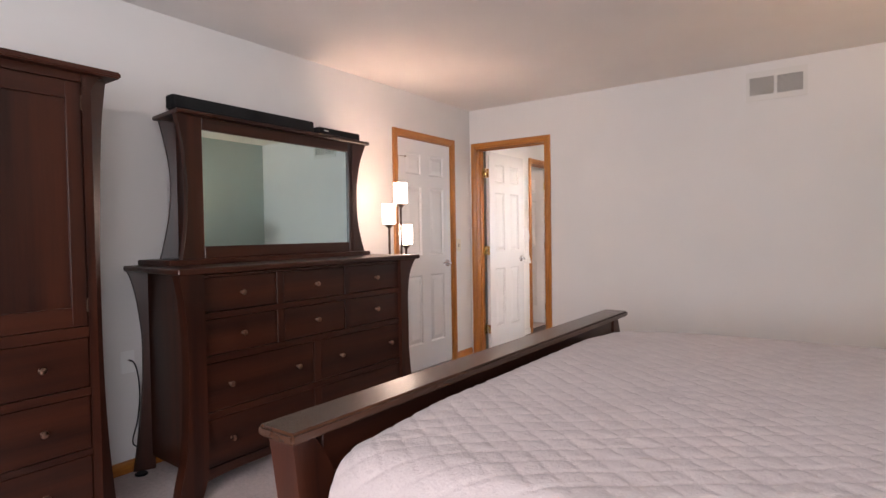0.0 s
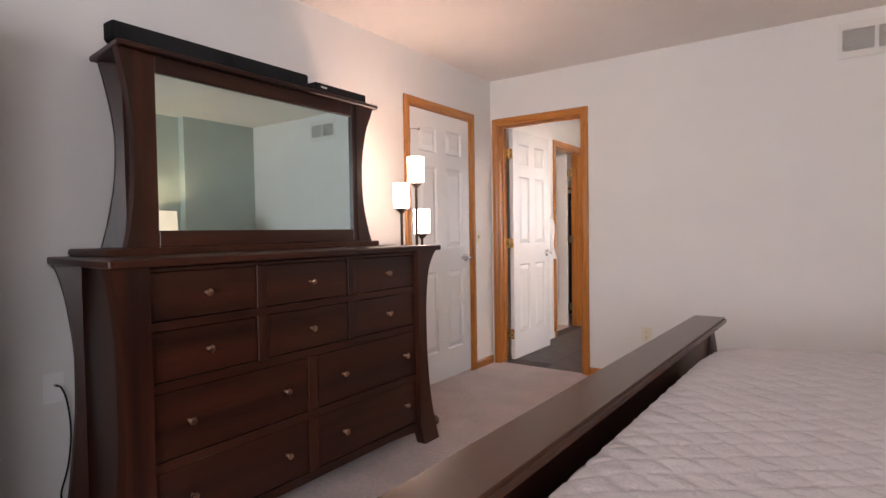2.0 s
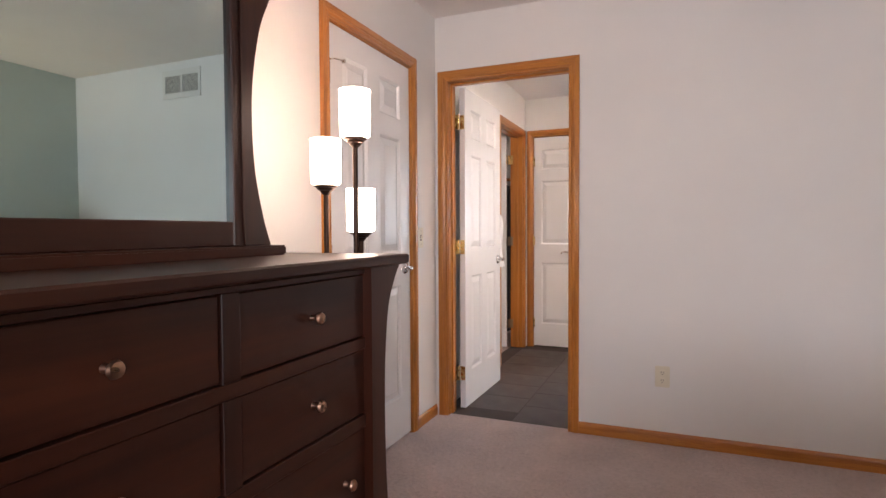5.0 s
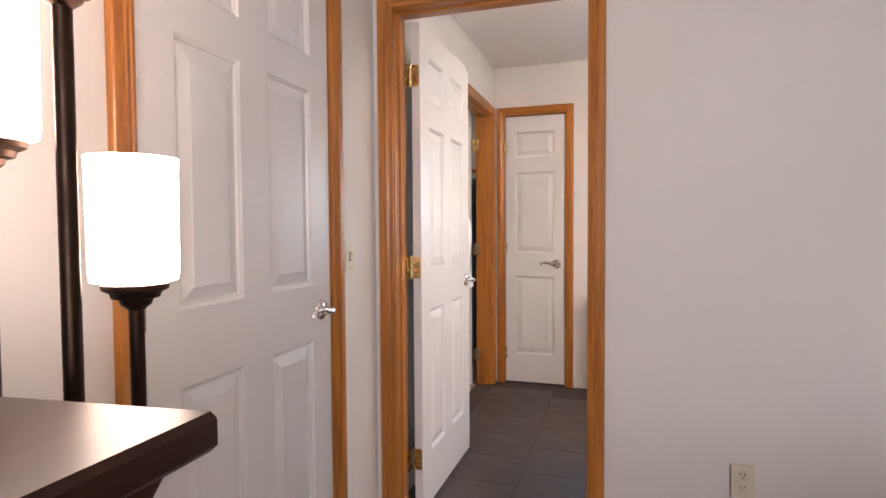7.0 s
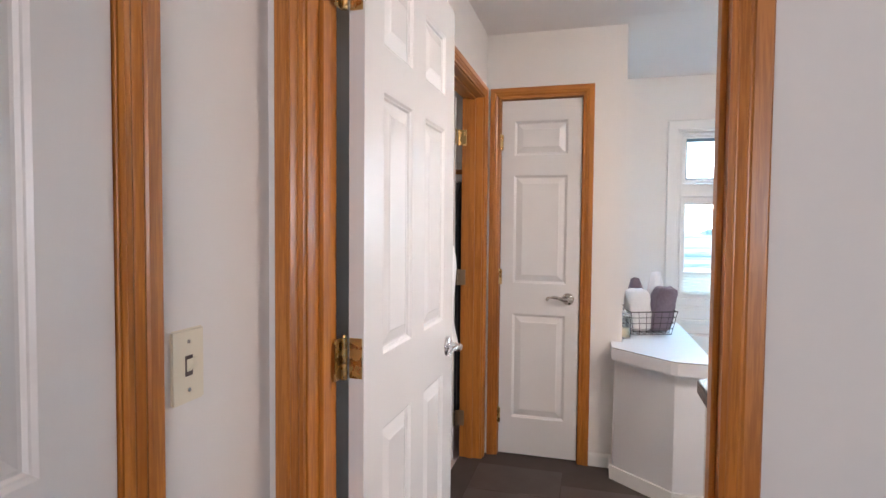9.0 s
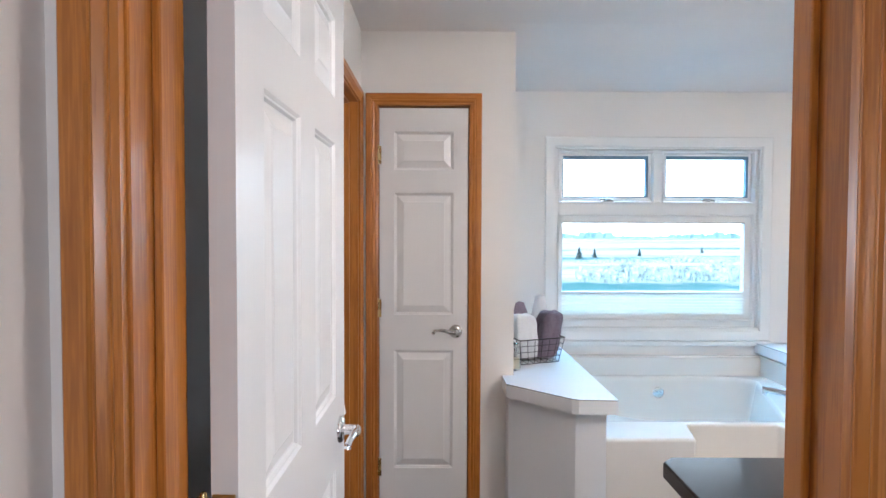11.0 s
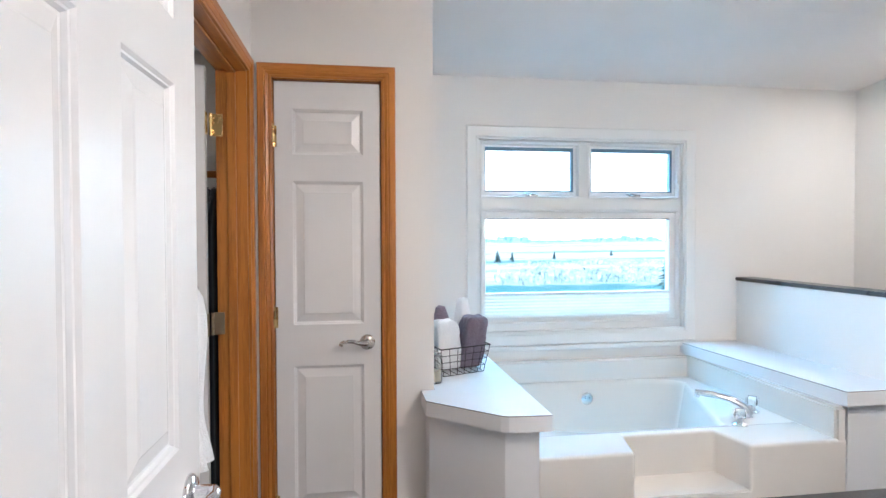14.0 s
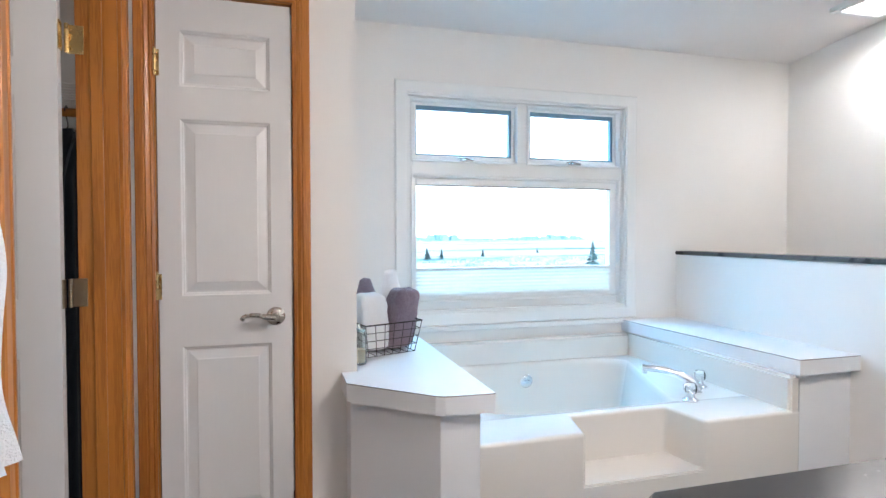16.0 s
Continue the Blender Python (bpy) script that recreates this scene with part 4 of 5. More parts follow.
def build_quilt():
    """A quilt over the mattress: flat on top, rolling over three edges, with quilted lozenges."""
    x0, x1, y0, y1, top = 2.075, HEAD - 0.09, -3.875, -1.965, 0.742
    drop, r = 0.40, 0.10
    step = 0.0065
    q = thing("quilt", (2.9, -2.92, 0.70), "pale mauve quilted bedspread drawn smooth over the bed", "quilt")
    q.rotation_euler.z = SKEW
    half = (y1 - y0) / 2
    cy = (y0 + y1) / 2
    n_u = int((x1 - x0 + 0.20) / step)
    side = half - r + r * math.pi / 2 + drop
    n_v = int(2 * side / step)

    def roll(s, flat):
        """Distance along the cloth to (out, down)."""
        if s <= flat:
            return s, 0.0
        a = (s - flat) / r
        if a < math.pi / 2:
            return flat + r * math.sin(a), r * (1 - math.cos(a))
        return flat + r, r + (s - flat - r * math.pi / 2)

    verts, faces = [], []
    k = 0.096
    for i in range(n_u + 1):
        u = -0.20 + i * step
        for j in range(n_v + 1):
            v = -side + 2 * side * j / n_v
            o, dn = roll(abs(v), half - r)
            y = cy + math.copysign(o, v)
            x = x0 + max(u, 0.0)
            a, b = (u + v * 1.3) / k, (u - v * 1.3) / k
            fa, fb = abs(a - round(a)), abs(b - round(b))
            seam = max(math.exp(-(fa / 0.050) ** 2), math.exp(-(fb / 0.050) ** 2))
            puff = 0.0044 * (1 - seam) * (0.70 + 0.30 * min(1, 2.4 * min(fa, fb)))
            puff += 0.008 * noise.noise(Vector((u * 1.6, v * 1.6, 1.0))) + 0.0016 * noise.noise(Vector((u * 7, v * 11, 4.0))) + 0.0026 * noise.noise(Vector((u * 15, v * 30, 7.0)))
            cu, cv = max(0.0, 0.32 - u), max(0.0, abs(v) - (half - 0.42))
            dip = 0.22 * cu * cv
            z = top - dn - dip
            # the foot end tucks down behind the footboard
            if u < 0.07:
                e = 0.07 - u
                z -= min(0.30, 2.2 * e * e + (max(0, -u)) * 1.0)
            flat = 1.0 if dn < r * 0.6 else 0.25
            n_y = math.copysign(min(1.0, dn / r), v)
            wave = 0.018 * math.sin(u * 17 + math.sin(u * 6)) * max(0.0, dn - r) / drop
            verts.append((x, y + n_y * (puff + wave), z + puff * flat))
    m = n_v + 1
    for i in range(n_u):
        for j in range(n_v):
            faces.append((i * m + j, (i + 1) * m + j, (i + 1) * m + j + 1, i * m + j + 1))
    me = bpy.data.meshes.new("cover")
    me.from_pydata([tuple(Vector(p) - q.location) for p in verts], [], faces)
    me.materials.append(M["quilt"])
    for poly in me.polygons:
        poly.use_smooth = True
    ob = new("cover", me)
    ob.parent = q
    return q


build_quilt()

bench = thing("bench", (1.68, -2.13, 0), "low dark brown wooden bench at the foot of the bed", "bench")
bench.rotation_euler.z = SKEW
bm = nb()
box(bm, 1.472, 1.872, -3.02, -2.13, 0.405, 0.440, 0.006, 2)
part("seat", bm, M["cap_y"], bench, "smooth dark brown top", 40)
for x0, x1, y0, y1 in ((1.50, 1.845, -2.19, -2.17), (1.50, 1.845, -2.98, -2.96), (1.50, 1.52, -2.96, -2.19), (1.825, 1.845, -2.96, -2.19)):
    bm = nb()
    box(bm, x0, x1, y0, y1, 0.33, 0.405, 0.002)
    part("apron", bm, M["dark_y"], bench)
for x in (1.505, 1.80):
    for y in (-2.985, -2.205):
        bm = nb()
        box(bm, x, x + 0.045, y, y + 0.045, 0, 0.33, 0.004)
        part("leg", bm, M["dark_z"], bench)


def build_floor_lamp():
    lamp = thing("floor_lamp", (0.37, -1.57, 0), "three-light floor lamp with white glass shades on bronze poles", "lamp")
    bm = nb()
    lathe(bm, [(0.0, 0.0), (0.135, 0.0), (0.135, 0.012), (0.12, 0.022), (0.03, 0.030), (0.0, 0.030)], (0.37, -1.57, 0), 32)
    part("base", bm, M["iron"], lamp, "", 40)
    for x, y, z in ((0.314, -1.612, 1.359), (0.427, -1.614, 1.504), (0.367, -1.485, 1.206)):
        bm = nb()
        tube(bm, [(0.37 + (x - 0.37) * 0.5, -1.57 + (y + 1.57) * 0.5, 0.026), (x, y, 0.10), (x, y, z - 0.10)], 0.0085, 10)
        pole = part("pole", bm, M["iron"], lamp, "", 40)
        bm = nb()
        lathe(bm, [(0.0085, -0.105), (0.017, -0.098), (0.019, -0.092), (0.026, -0.090), (0.028, -0.084), (0.036, -0.080), (0.037, -0.074), (0.0, -0.072)], (x, y, z), 20)
        part("cup", bm, M["iron"], pole, "stepped bronze cup", 30)
        bm = nb()
        lathe(bm, [(0.034, -0.073), (0.046, -0.070), (0.048, -0.060), (0.049, 0.060), (0.050, 0.074), (0.047, 0.074), (0.046, 0.060), (0.045, -0.060), (0.034, -0.068)], (x, y, z), 28)
        part("shade", bm, M["shade_glow"], lamp, "glowing white glass cylinder shade", 40)
        point_light("lamp_bulb", (x, y, z + 0.035), P_BULB, (1.0, 0.58, 0.42), 0.025)
    return lamp


build_floor_lamp()

# nightstand and lamp beside the bed head
ns = thing("nightstand", (HEAD - 0.26, -1.30, 0), "dark cherry nightstand beside the bed", "nightstand")
bm = nb()
box(bm, HEAD - 0.46, HEAD - 0.03, -1.52, -1.06, 0.08, 0.66, 0.003)
part("body", bm, M["dark_z"], ns)
bm = nb()
box(bm, HEAD - 0.49, HEAD - 0.01, -1.55, -1.03, 0.66, 0.69, 0.005)
part("top", bm, M["dark_y"], ns)
for z0, z1 in ((0.12, 0.36), (0.39, 0.63)):
    bm = nb()
    box(bm, HEAD - 0.478, HEAD - 0.461, -1.50, -1.08, z0, z1, 0.003)
    part("drawer", bm, M["dark_y"], ns)
for x in (HEAD - 0.45, HEAD - 0.08):
    for y in (-1.51, -1.11):
        bm = nb()
        box(bm, x, x + 0.04, y, y + 0.04, 0, 0.08)
        part("foot", bm, M["dark_z"], ns)
tl = thing("table_lamp", (HEAD - 0.28, -1.28, 0.69), "table lamp with a glowing fabric drum shade", "lamp")
bm = nb()
lathe(bm, [(0.0, 0.0), (0.08, 0.0), (0.08, 0.015), (0.03, 0.03), (0.05, 0.12), (0.06, 0.22), (0.03, 0.33), (0.012, 0.36), (0.012, 0.48), (0, 0.48)], (HEAD - 0.28, -1.28, 0.69), 24)
part("base", bm, M["iron"], tl, "", 40)
bm = nb()
lathe(bm, [(0.185, 0.0), (0.175, 0.25), (0.172, 0.25), (0.182, 0.0)], (HEAD - 0.28, -1.28, 1.15), 40, ring=True)
part("shade", bm, M["drum_glow"], tl, "glowing pinkish drum shade", 40)
for z, rr in ((1.15, 0.1855), (1.398, 0.1755)):
    bm = nb()
    lathe(bm, [(rr, -0.004), (rr + 0.001, 0.0), (rr, 0.004), (rr - 0.004, 0.004), (rr - 0.004, -0.004)], (HEAD - 0.28, -1.28, z), 40, ring=True)
    part("trim_ring", bm, M["iron"], tl)
bm = nb()
lathe(bm, [(0, 0), (0.010, 0.004), (0.012, 0.012), (0.006, 0.02), (0, 0.03)], (HEAD - 0.28, -1.28, 1.40), 12)
part("finial", bm, M["iron"], tl)
point_light("table_lamp_bulb", (HEAD - 0.28, -1.28, 1.30), P_TABLE, WARM, 0.04)


# ---- wall fittings ----
def wall_plate(name, at, axis, w, h, label, category, mat):
    x, y, z = at
    p = thing(name, at, label, category)
    bm = nb()
    if axis == "x":
        box(bm, x, x + 0.006, y - w / 2, y + w / 2, z - h / 2, z + h / 2, 0.003, 2)
    else:
        box(bm, x - w / 2, x + w / 2, y - 0.006, y, z - h / 2, z + h / 2, 0.003, 2)
    part("plate", bm, mat, p, "", 40)
    return p


SWY, SWZ = -0.231, 1.096
sw = wall_plate("light_switch", (0.0, SWY, SWZ), "x", 0.072, 0.117, "ivory toggle light switch on the wall", "switch", M["ivory"])
bm = nb()
prism(bm, [(0.006, SWZ - 0.010), (0.006, SWZ + 0.010), (0.020, SWZ + 0.015), (0.020, SWZ + 0.006)], "y", SWY - 0.005, SWY + 0.005, 0.001)
part("toggle", bm, M["ivory"], sw)
bm = nb()
box(bm, 0.0055, 0.0068, SWY - 0.008, SWY + 0.008, SWZ - 0.016, SWZ + 0.016)
part("slot", bm, M["seam"], sw)
for z in (SWZ - 0.038, SWZ + 0.038):
    bm = nb()
    lathe(bm, [(0, 0.005), (0.0035, 0.005), (0.003, 0.0072), (0, 0.0075)], (0, SWY, z), 10, "x")
    part("screw", bm, M["nickel"], sw)

ou = wall_plate("power_outlet", (1.302, 0.0, 0.359), "y", 0.072, 0.112, "ivory duplex power outlet on the wall", "outlet", M["ivory"])
for z in (0.338, 0.380):
    bm = nb()
    lathe(bm, [(0, -0.0055), (0.0165, -0.0055), (0.0165, -0.0085), (0, -0.0085)], (1.302, 0, z), 20, "y")
    face = part("socket", bm, M["ivory"], ou)
    for dx in (-0.006, 0.006):
        bm = nb()
        box(bm, 1.302 + dx - 0.0012, 1.302 + dx + 0.0012, -0.0092, -0.0084, z - 0.001, z + 0.008)
        part("slot", bm, M["seam"], face)
    bm = nb()
    lathe(bm, [(0, -0.0084), (0.0025, -0.0084), (0.0025, -0.0092), (0, -0.0092)], (1.302, 0, z - 0.008), 8, "y")
    part("slot", bm, M["seam"], face)

cx = wall_plate("cable_outlet", (0.0, -3.329, 0.573), "x", 0.070, 0.115, "white wall plate with a black cable plugged in", "outlet", M["trim"])
bm = nb()
lathe(bm, [(0, 0.006), (0.006, 0.006), (0.006, 0.022), (0, 0.022)], (0, -3.325, 0.582), 10, "x")
part("plug", bm, M["nickel"], cx)
bm = nb()
tube(bm, curve([(0.020, -3.325, 0.582), (0.045, -3.318, 0.575), (0.050, -3.303, 0.52), (0.040, -3.290, 0.40), (0.030, -3.300, 0.27), (0.025, -3.325, 0.17), (0.025, -3.312, 0.135), (0.03, -3.285, 0.12)], 6), 0.0035, 8)
part("cable", bm, M["black"], cx, "", 50)


def build_vent():
    x0, x1, z0, z1 = 2.440, 2.822, 2.148, 2.362
    v = thing("return_air_vent", ((x0 + x1) / 2, 0, z0), "cream metal return air grille on the wall", "vent")
    holes = [(2.462, 2.618), (2.638, 2.796)]
    a0, a1 = 2.190, 2.320
    bm = nb()
    for p, q, r, s in ((x0, holes[0][0], z0, z1), (holes[0][1], holes[1][0], z0, z1), (holes[1][1], x1, z0, z1), (holes[0][0], holes[0][1], z0, a0), (holes[0][0], holes[0][1], a1, z1), (holes[1][0], holes[1][1], z0, a0), (holes[1][0], holes[1][1], a1, z1)):
        box(bm, p, q, -0.008, -0.001, r, s)
    bmesh.ops.remove_doubles(bm, verts=bm.verts[:], dist=1e-5)
    part("frame", bm, M["vent"], v)
    # dark sheet that paints the shade behind the slats
    bm = nb()
    box(bm, holes[0][0], holes[1][1], -0.0022, -0.0012, a0, a1)
    part("backing", bm, M["vent_dark"], v)
    for p, q in holes:
        for i in range(16):
            z = a0 + (i + 0.5) * (a1 - a0) / 16
            bm = nb()
            prism(bm, [(-0.0024, z + 0.0032), (-0.0072, z - 0.0026), (-0.0078, z - 0.0018), (-0.0030, z + 0.0040)], "x", p, q)
            part("slat", bm, M["vent"], v)
    return v


build_vent()

# bedroom windows behind the walk, out of view, added where their light balanced
def plain_window(name, axis, at, u0, u1, z0, z1, label):
    w_ = thing(name, ((u0 + u1) / 2, at, z0) if axis == "y" else (at, (u0 + u1) / 2, z0), label, "window", kind="structure")

    def bx(p, q, a, b, r, s):
        bm = nb()
        return box(bm, p, q, a, b, r, s, 0.002) if axis == "y" else box(bm, a, b, p, q, r, s, 0.002)
    um = (u0 + u1) / 2
    for p, q, r, s in ((u0, u0 + 0.05, z0, z1), (u1 - 0.05, u1, z0, z1), (um - 0.03, um + 0.03, z0 + 0.05, z1 - 0.05), (u0 + 0.05, u1 - 0.05, z0, z0 + 0.05), (u0 + 0.05, u1 - 0.05, z1 - 0.05, z1)):
        part("window_frame", bx(p, q, at - 0.02, at + 0.02, r, s), M["oak_z"], w_)
    return w_


plain_window("window_2", "y", BACK - 0.07, 2.1, 3.7, 0.85, 2.15, "oak framed bedroom window")
plain_window("window_3", "x", HEAD + 0.08, -6.05, -4.75, 0.85, 2.15, "oak framed bedroom side window")


# ---- bathroom ----
def build_window():
    win = thing("window_1", (1.78, WY, 0.783), "white bathroom window with two awning sashes over a fixed pane", "window", kind="structure")
    X0, X1, Z0, Z1 = 1.118, 2.445, 0.783, 1.963
    prof = [(0, 0), (0, 0.010), (0.008, 0.014), (0.030, 0.016), (0.055, 0.018), (0.062, 0.012), (0.062, 0)]
    path = [(X0, WY, Z0), (X0, WY, Z1), (X1, WY, Z1), (X1, WY, Z0)]
    bm = nb()
    sweep(bm, path, prof, (0, -1, 0), closed=True)
    part("casing", bm, M["trim"], win, "white painted casing", 25)
    bm = nb()
    box(bm, X0 + 0.001, X1 - 0.001, WY - 0.006, WY + 0.03, Z0 - 0.002, Z0 + 0.012, 0.003, 2)
    part("window_sill", bm, M["trim"], win)
    bm = nb()
    box(bm, X0 - 0.075, X1 + 0.075, WY - 0.024, WY - 0.001, Z0 - 0.092, Z0 - 0.064, 0.004)
    part("apron", bm, M["trim"], win)
    D0, D1 = WY + 0.004, WY + 0.10
    for p, q, r, s in ((X0, X0 + 0.012, Z0 + 0.012, Z1 - 0.012), (X1 - 0.012, X1, Z0 + 0.012, Z1 - 0.012), (X0, X1, Z1 - 0.012, Z1), (X0, X1, Z0 + 0.0125, Z0 + 0.020)):
        bm = nb()
        box(bm, p, q, D0, D1, r, s, 0.001)
        part("lining", bm, M["trim"], win)
    F0, F1 = WY + 0.030, WY + 0.095
    for p, q, r, s in ((X0 + 0.012, X0 + 0.040, Z0 + 0.02, Z1 - 0.012), (X1 - 0.040, X1 - 0.012, Z0 + 0.02, Z1 - 0.012), (X0 + 0.04, X1 - 0.04, Z1 - 0.034, Z1 - 0.012), (X0 + 0.04, X1 - 0.04, 1.520, 1.617), (1.756, 1.826, 1.617, Z1 - 0.034), (X0 + 0.04, X1 - 0.04, Z0 + 0.02, Z0 + 0.072)):
        bm = nb()
        box(bm, p, q, F0, F1, r, s, 0.003)
        part("window_frame", bm, M["trim"], win)
    bm = nb()
    box(bm, X0 + 0.030, X1 - 0.030, F0 - 0.012, F0 - 0.0005, 1.535, 1.590, 0.004, 2)
    part("transom_ledge", bm, M["trim"], win)
    for x0, x1 in ((X0 + 0.040, 1.756), (1.826, X1 - 0.040)):
        z0, z1 = 1.617, Z1 - 0.034
        bm = nb()
        for p, q, r, s in ((x0 + 0.003, x0 + 0.022, z0 + 0.003, z1 - 0.003), (x1 - 0.022, x1 - 0.003, z0 + 0.003, z1 - 0.003), (x0 + 0.022, x1 - 0.022, z0 + 0.003, z0 + 0.026), (x0 + 0.022, x1 - 0.022, z1 - 0.018, z1 - 0.003)):
            box(bm, p, q, WY + 0.046, WY + 0.080, r, s, 0.002)
        sash = part("sash", bm, M["trim"], win)
        bm = nb()
        for p, q, r, s in ((x0 + 0.022, x0 + 0.028, z0 + 0.026, z1 - 0.018), (x1 - 0.036, x1 - 0.022, z0 + 0.026, z1 - 0.018), (x0 + 0.028, x1 - 0.036, z0 + 0.026, z0 + 0.035), (x0 + 0.028, x1 - 0.036, z1 - 0.038, z1 - 0.018)):
            box(bm, p, q, WY + 0.052, WY + 0.086, r, s)
        part("gasket", bm, M["dark_paint"], sash, "dark blue-grey edge of the sash")
        bm = nb()
        box(bm, x0 + 0.022, x1 - 0.022, WY + 0.066, WY + 0.070, z0 + 0.026, z1 - 0.018)
        pane = part("pane", bm, M["glass"], sash, "clear glass pane")
        pane.visible_shadow = False
        xm = (x0 + x1) / 2
        bm = nb()
        box(bm, xm - 0.035, xm + 0.045, WY + 0.020, WY + 0.034, z0 - 0.002, z0 + 0.008, 0.003)
        tube(bm, [(xm + 0.03, WY + 0.026, z0 + 0.008), (xm - 0.01, WY + 0.018, z0 + 0.014), (xm - 0.05, WY + 0.020, z0 + 0.010)], 0.004, 8)
        part("crank", bm, M["nickel"], sash, "folding crank handle", 40)
        for xe in (x0 - 0.004 if x0 < 1.5 else x1 - 0.004,):
            bm = nb()
            box(bm, xe - 0.004, xe + 0.012, WY + 0.016, WY + 0.030, 1.70, 1.78, 0.003)
            part("latch", bm, M["trim"], sash)
    bm = nb()
    for p, q, r, s in ((X0 + 0.040, X0 + 0.064, Z0 + 0.072, 1.520), (X1 - 0.086, X1 - 0.040, Z0 + 0.072, 1.520), (X0 + 0.064, X1 - 0.086, Z0 + 0.072, Z0 + 0.090), (X0 + 0.064, X1 - 0.086, 1.495, 1.520)):
        box(bm, p, q, WY + 0.040, WY + 0.086, r, s, 0.003)
    low = part("sash", bm, M["trim"], win)
    bm = nb()
    box(bm, X0 + 0.064, X1 - 0.086, WY + 0.066, WY + 0.070, Z0 + 0.090, 1.495)
    pane = part("pane", bm, M["glass"], low, "clear glass pane")
    pane.visible_shadow = False
    for z in (0.93, 1.28):
        bm = nb()
        lathe(bm, [(0, 0), (0.006, 0), (0.006, 0.012), (0, 0.012)], (X1 - 0.052, WY + 0.030, z), 10)
        box(bm, X1 - 0.056, X1 - 0.048, WY + 0.028, WY + 0.036, z - 0.012, z + 0.002)
        part("clip", bm, M["trim"], low)
    # cellular shade lowered from the top, gathered at the foot of the pane
    sh = thing("cellular_shade", (1.78, WY + 0.05, 0.873), "cream cellular window shade gathered at the foot of the pane", "window shade")
    bm = nb()
    n = 7
    z0, z1 = 0.885, 1.022
    pts = []
    for i in range(2 * n + 1):
        pts.append((WY + 0.038 + (0.003 if i % 2 else 0.0), z0 + (z1 - z0) * i / (2 * n)))
    pts += [(WY + 0.062 - (0.003 if i % 2 else 0.0), z0 + (z1 - z0) * i / (2 * n)) for i in range(2 * n, -1, -1)]
    prism(bm, pts, "x", X0 + 0.060, X1 - 0.084)
    part("pleats", bm, M["shade_c"], sh)
    bm = nb()
    box(bm, X0 + 0.060, X1 - 0.084, WY + 0.036, WY + 0.064, 1.022, 1.032, 0.002)
    box(bm, X0 + 0.060, X1 - 0.084, WY + 0.034, WY + 0.064, 0.873, 0.885, 0.002)
    part("rail", bm, M["trim"], sh)
    bm = nb()
    box(bm, X0 + 0.058, X1 - 0.082, WY + 0.030, WY + 0.062, 1.482, 1.512, 0.004, 2)
    hr = part("headrail", bm, M["trim"], sh, "slim white headrail of the shade", 40)
    bm = nb()
    box(bm, X0 + 0.062, X1 - 0.086, WY + 0.034, WY + 0.050, 1.476, 1.4815)
    part("slot", bm, M["vent_dark"], hr)
    bm = nb()
    lathe(bm, [(0, 0), (0.012, 0.0), (0.012, 0.008), (0, 0.010)], (1.80, WY + 0.028, 1.500), 12, "y")
    part("clip", bm, M["trim"], hr)
    # stops that stand round the lower light and the two upper ones
    for u0, u1, v0, v1 in ((X0 + 0.030, X1 - 0.030, Z0 + 0.060, 1.534), (X0 + 0.030, 1.764, 1.606, Z1 - 0.022), (1.818, X1 - 0.030, 1.606, Z1 - 0.022)):
        for p, q, r, s in ((u0, u0 + 0.007, v0, v1), (u1 - 0.007, u1, v0, v1), (u0 + 0.007, u1 - 0.007, v0, v0 + 0.007), (u0 + 0.007, u1 - 0.007, v1 - 0.007, v1)):
            bm = nb()
            box(bm, p, q, F0 - 0.014, F0 + 0.004, r, s, 0.002)
            part("bead", bm, M["trim"], win)
    return win


build_window()

CT = 0.700


def build_knee_counter():
    kw = thing("tub_side_wall", (0.95, 2.2, 0), "white clad half wall at the end of the tub", "half wall")
    bm = nb()
    prism(bm, [(0.722, LY - 0.002), (0.722, 2.052), (0.985, 1.818), (1.118, 1.812), (1.118, WY - 0.002), (0.765, WY - 0.002), (0.765, LY - 0.002)], "z", 0, CT - 0.066)
    part("body", bm, M["laminate"], kw, "")
    bm = nb()
    prism(bm, [(0.705, LY - 0.004), (0.705, 2.045), (0.980, 1.808), (1.120, 1.803), (1.120, 1.815), (0.985, 1.820), (0.716, 2.052), (0.716, LY - 0.004)], "z", 0, 0.07)
    part("baseboard", bm, M["trim"], kw)
    ct = thing("tub_side_counter", (0.95, 2.2, CT - 0.066), "white laminate ledge with a clipped corner beside the tub", "counter")
    pts = [(0.703, LY - 0.003), (0.706, 2.024), (0.962, 1.795), (0.990, 1.780), (1.156, 1.772), (1.140, WY - 0.003), (0.764, WY - 0.003), (0.764, LY - 0.003)]
    bm = nb()
    prism(bm, pts, "z", CT - 0.064, CT - 0.0040)
    part("edge", bm, M["laminate"], ct)
    bm = nb()
    prism(bm, pts, "z", CT - 0.0040, CT - 0.0015)
    part("seam", bm, M["seam"], ct, "thin dark laminate seam")
    bm = nb()
    prism(bm, pts, "z", CT - 0.0015, CT)
    part("top", bm, M["laminate"], ct)


build_knee_counter()


def build_right_counter():
    c = thing("tub_end_counter", (2.65, 2.3, 0), "white laminate ledge at the faucet end of the tub", "counter")
    pts = [(2.482, 1.845), (2.905, 1.845), (2.905, 1.93), (2.795, 1.93), (2.795, WY - 0.003), (2.415, WY - 0.003)]
    for nm, z0, z1, m in (("edge", 0.645, 0.705, "laminate"), ("seam", 0.705, 0.7075, "seam"), ("top", 0.7075, 0.709, "laminate")):
        bm = nb()
        prism(bm, pts, "z", z0, z1)
        part(nm, bm, M[m], c)
    bm = nb()
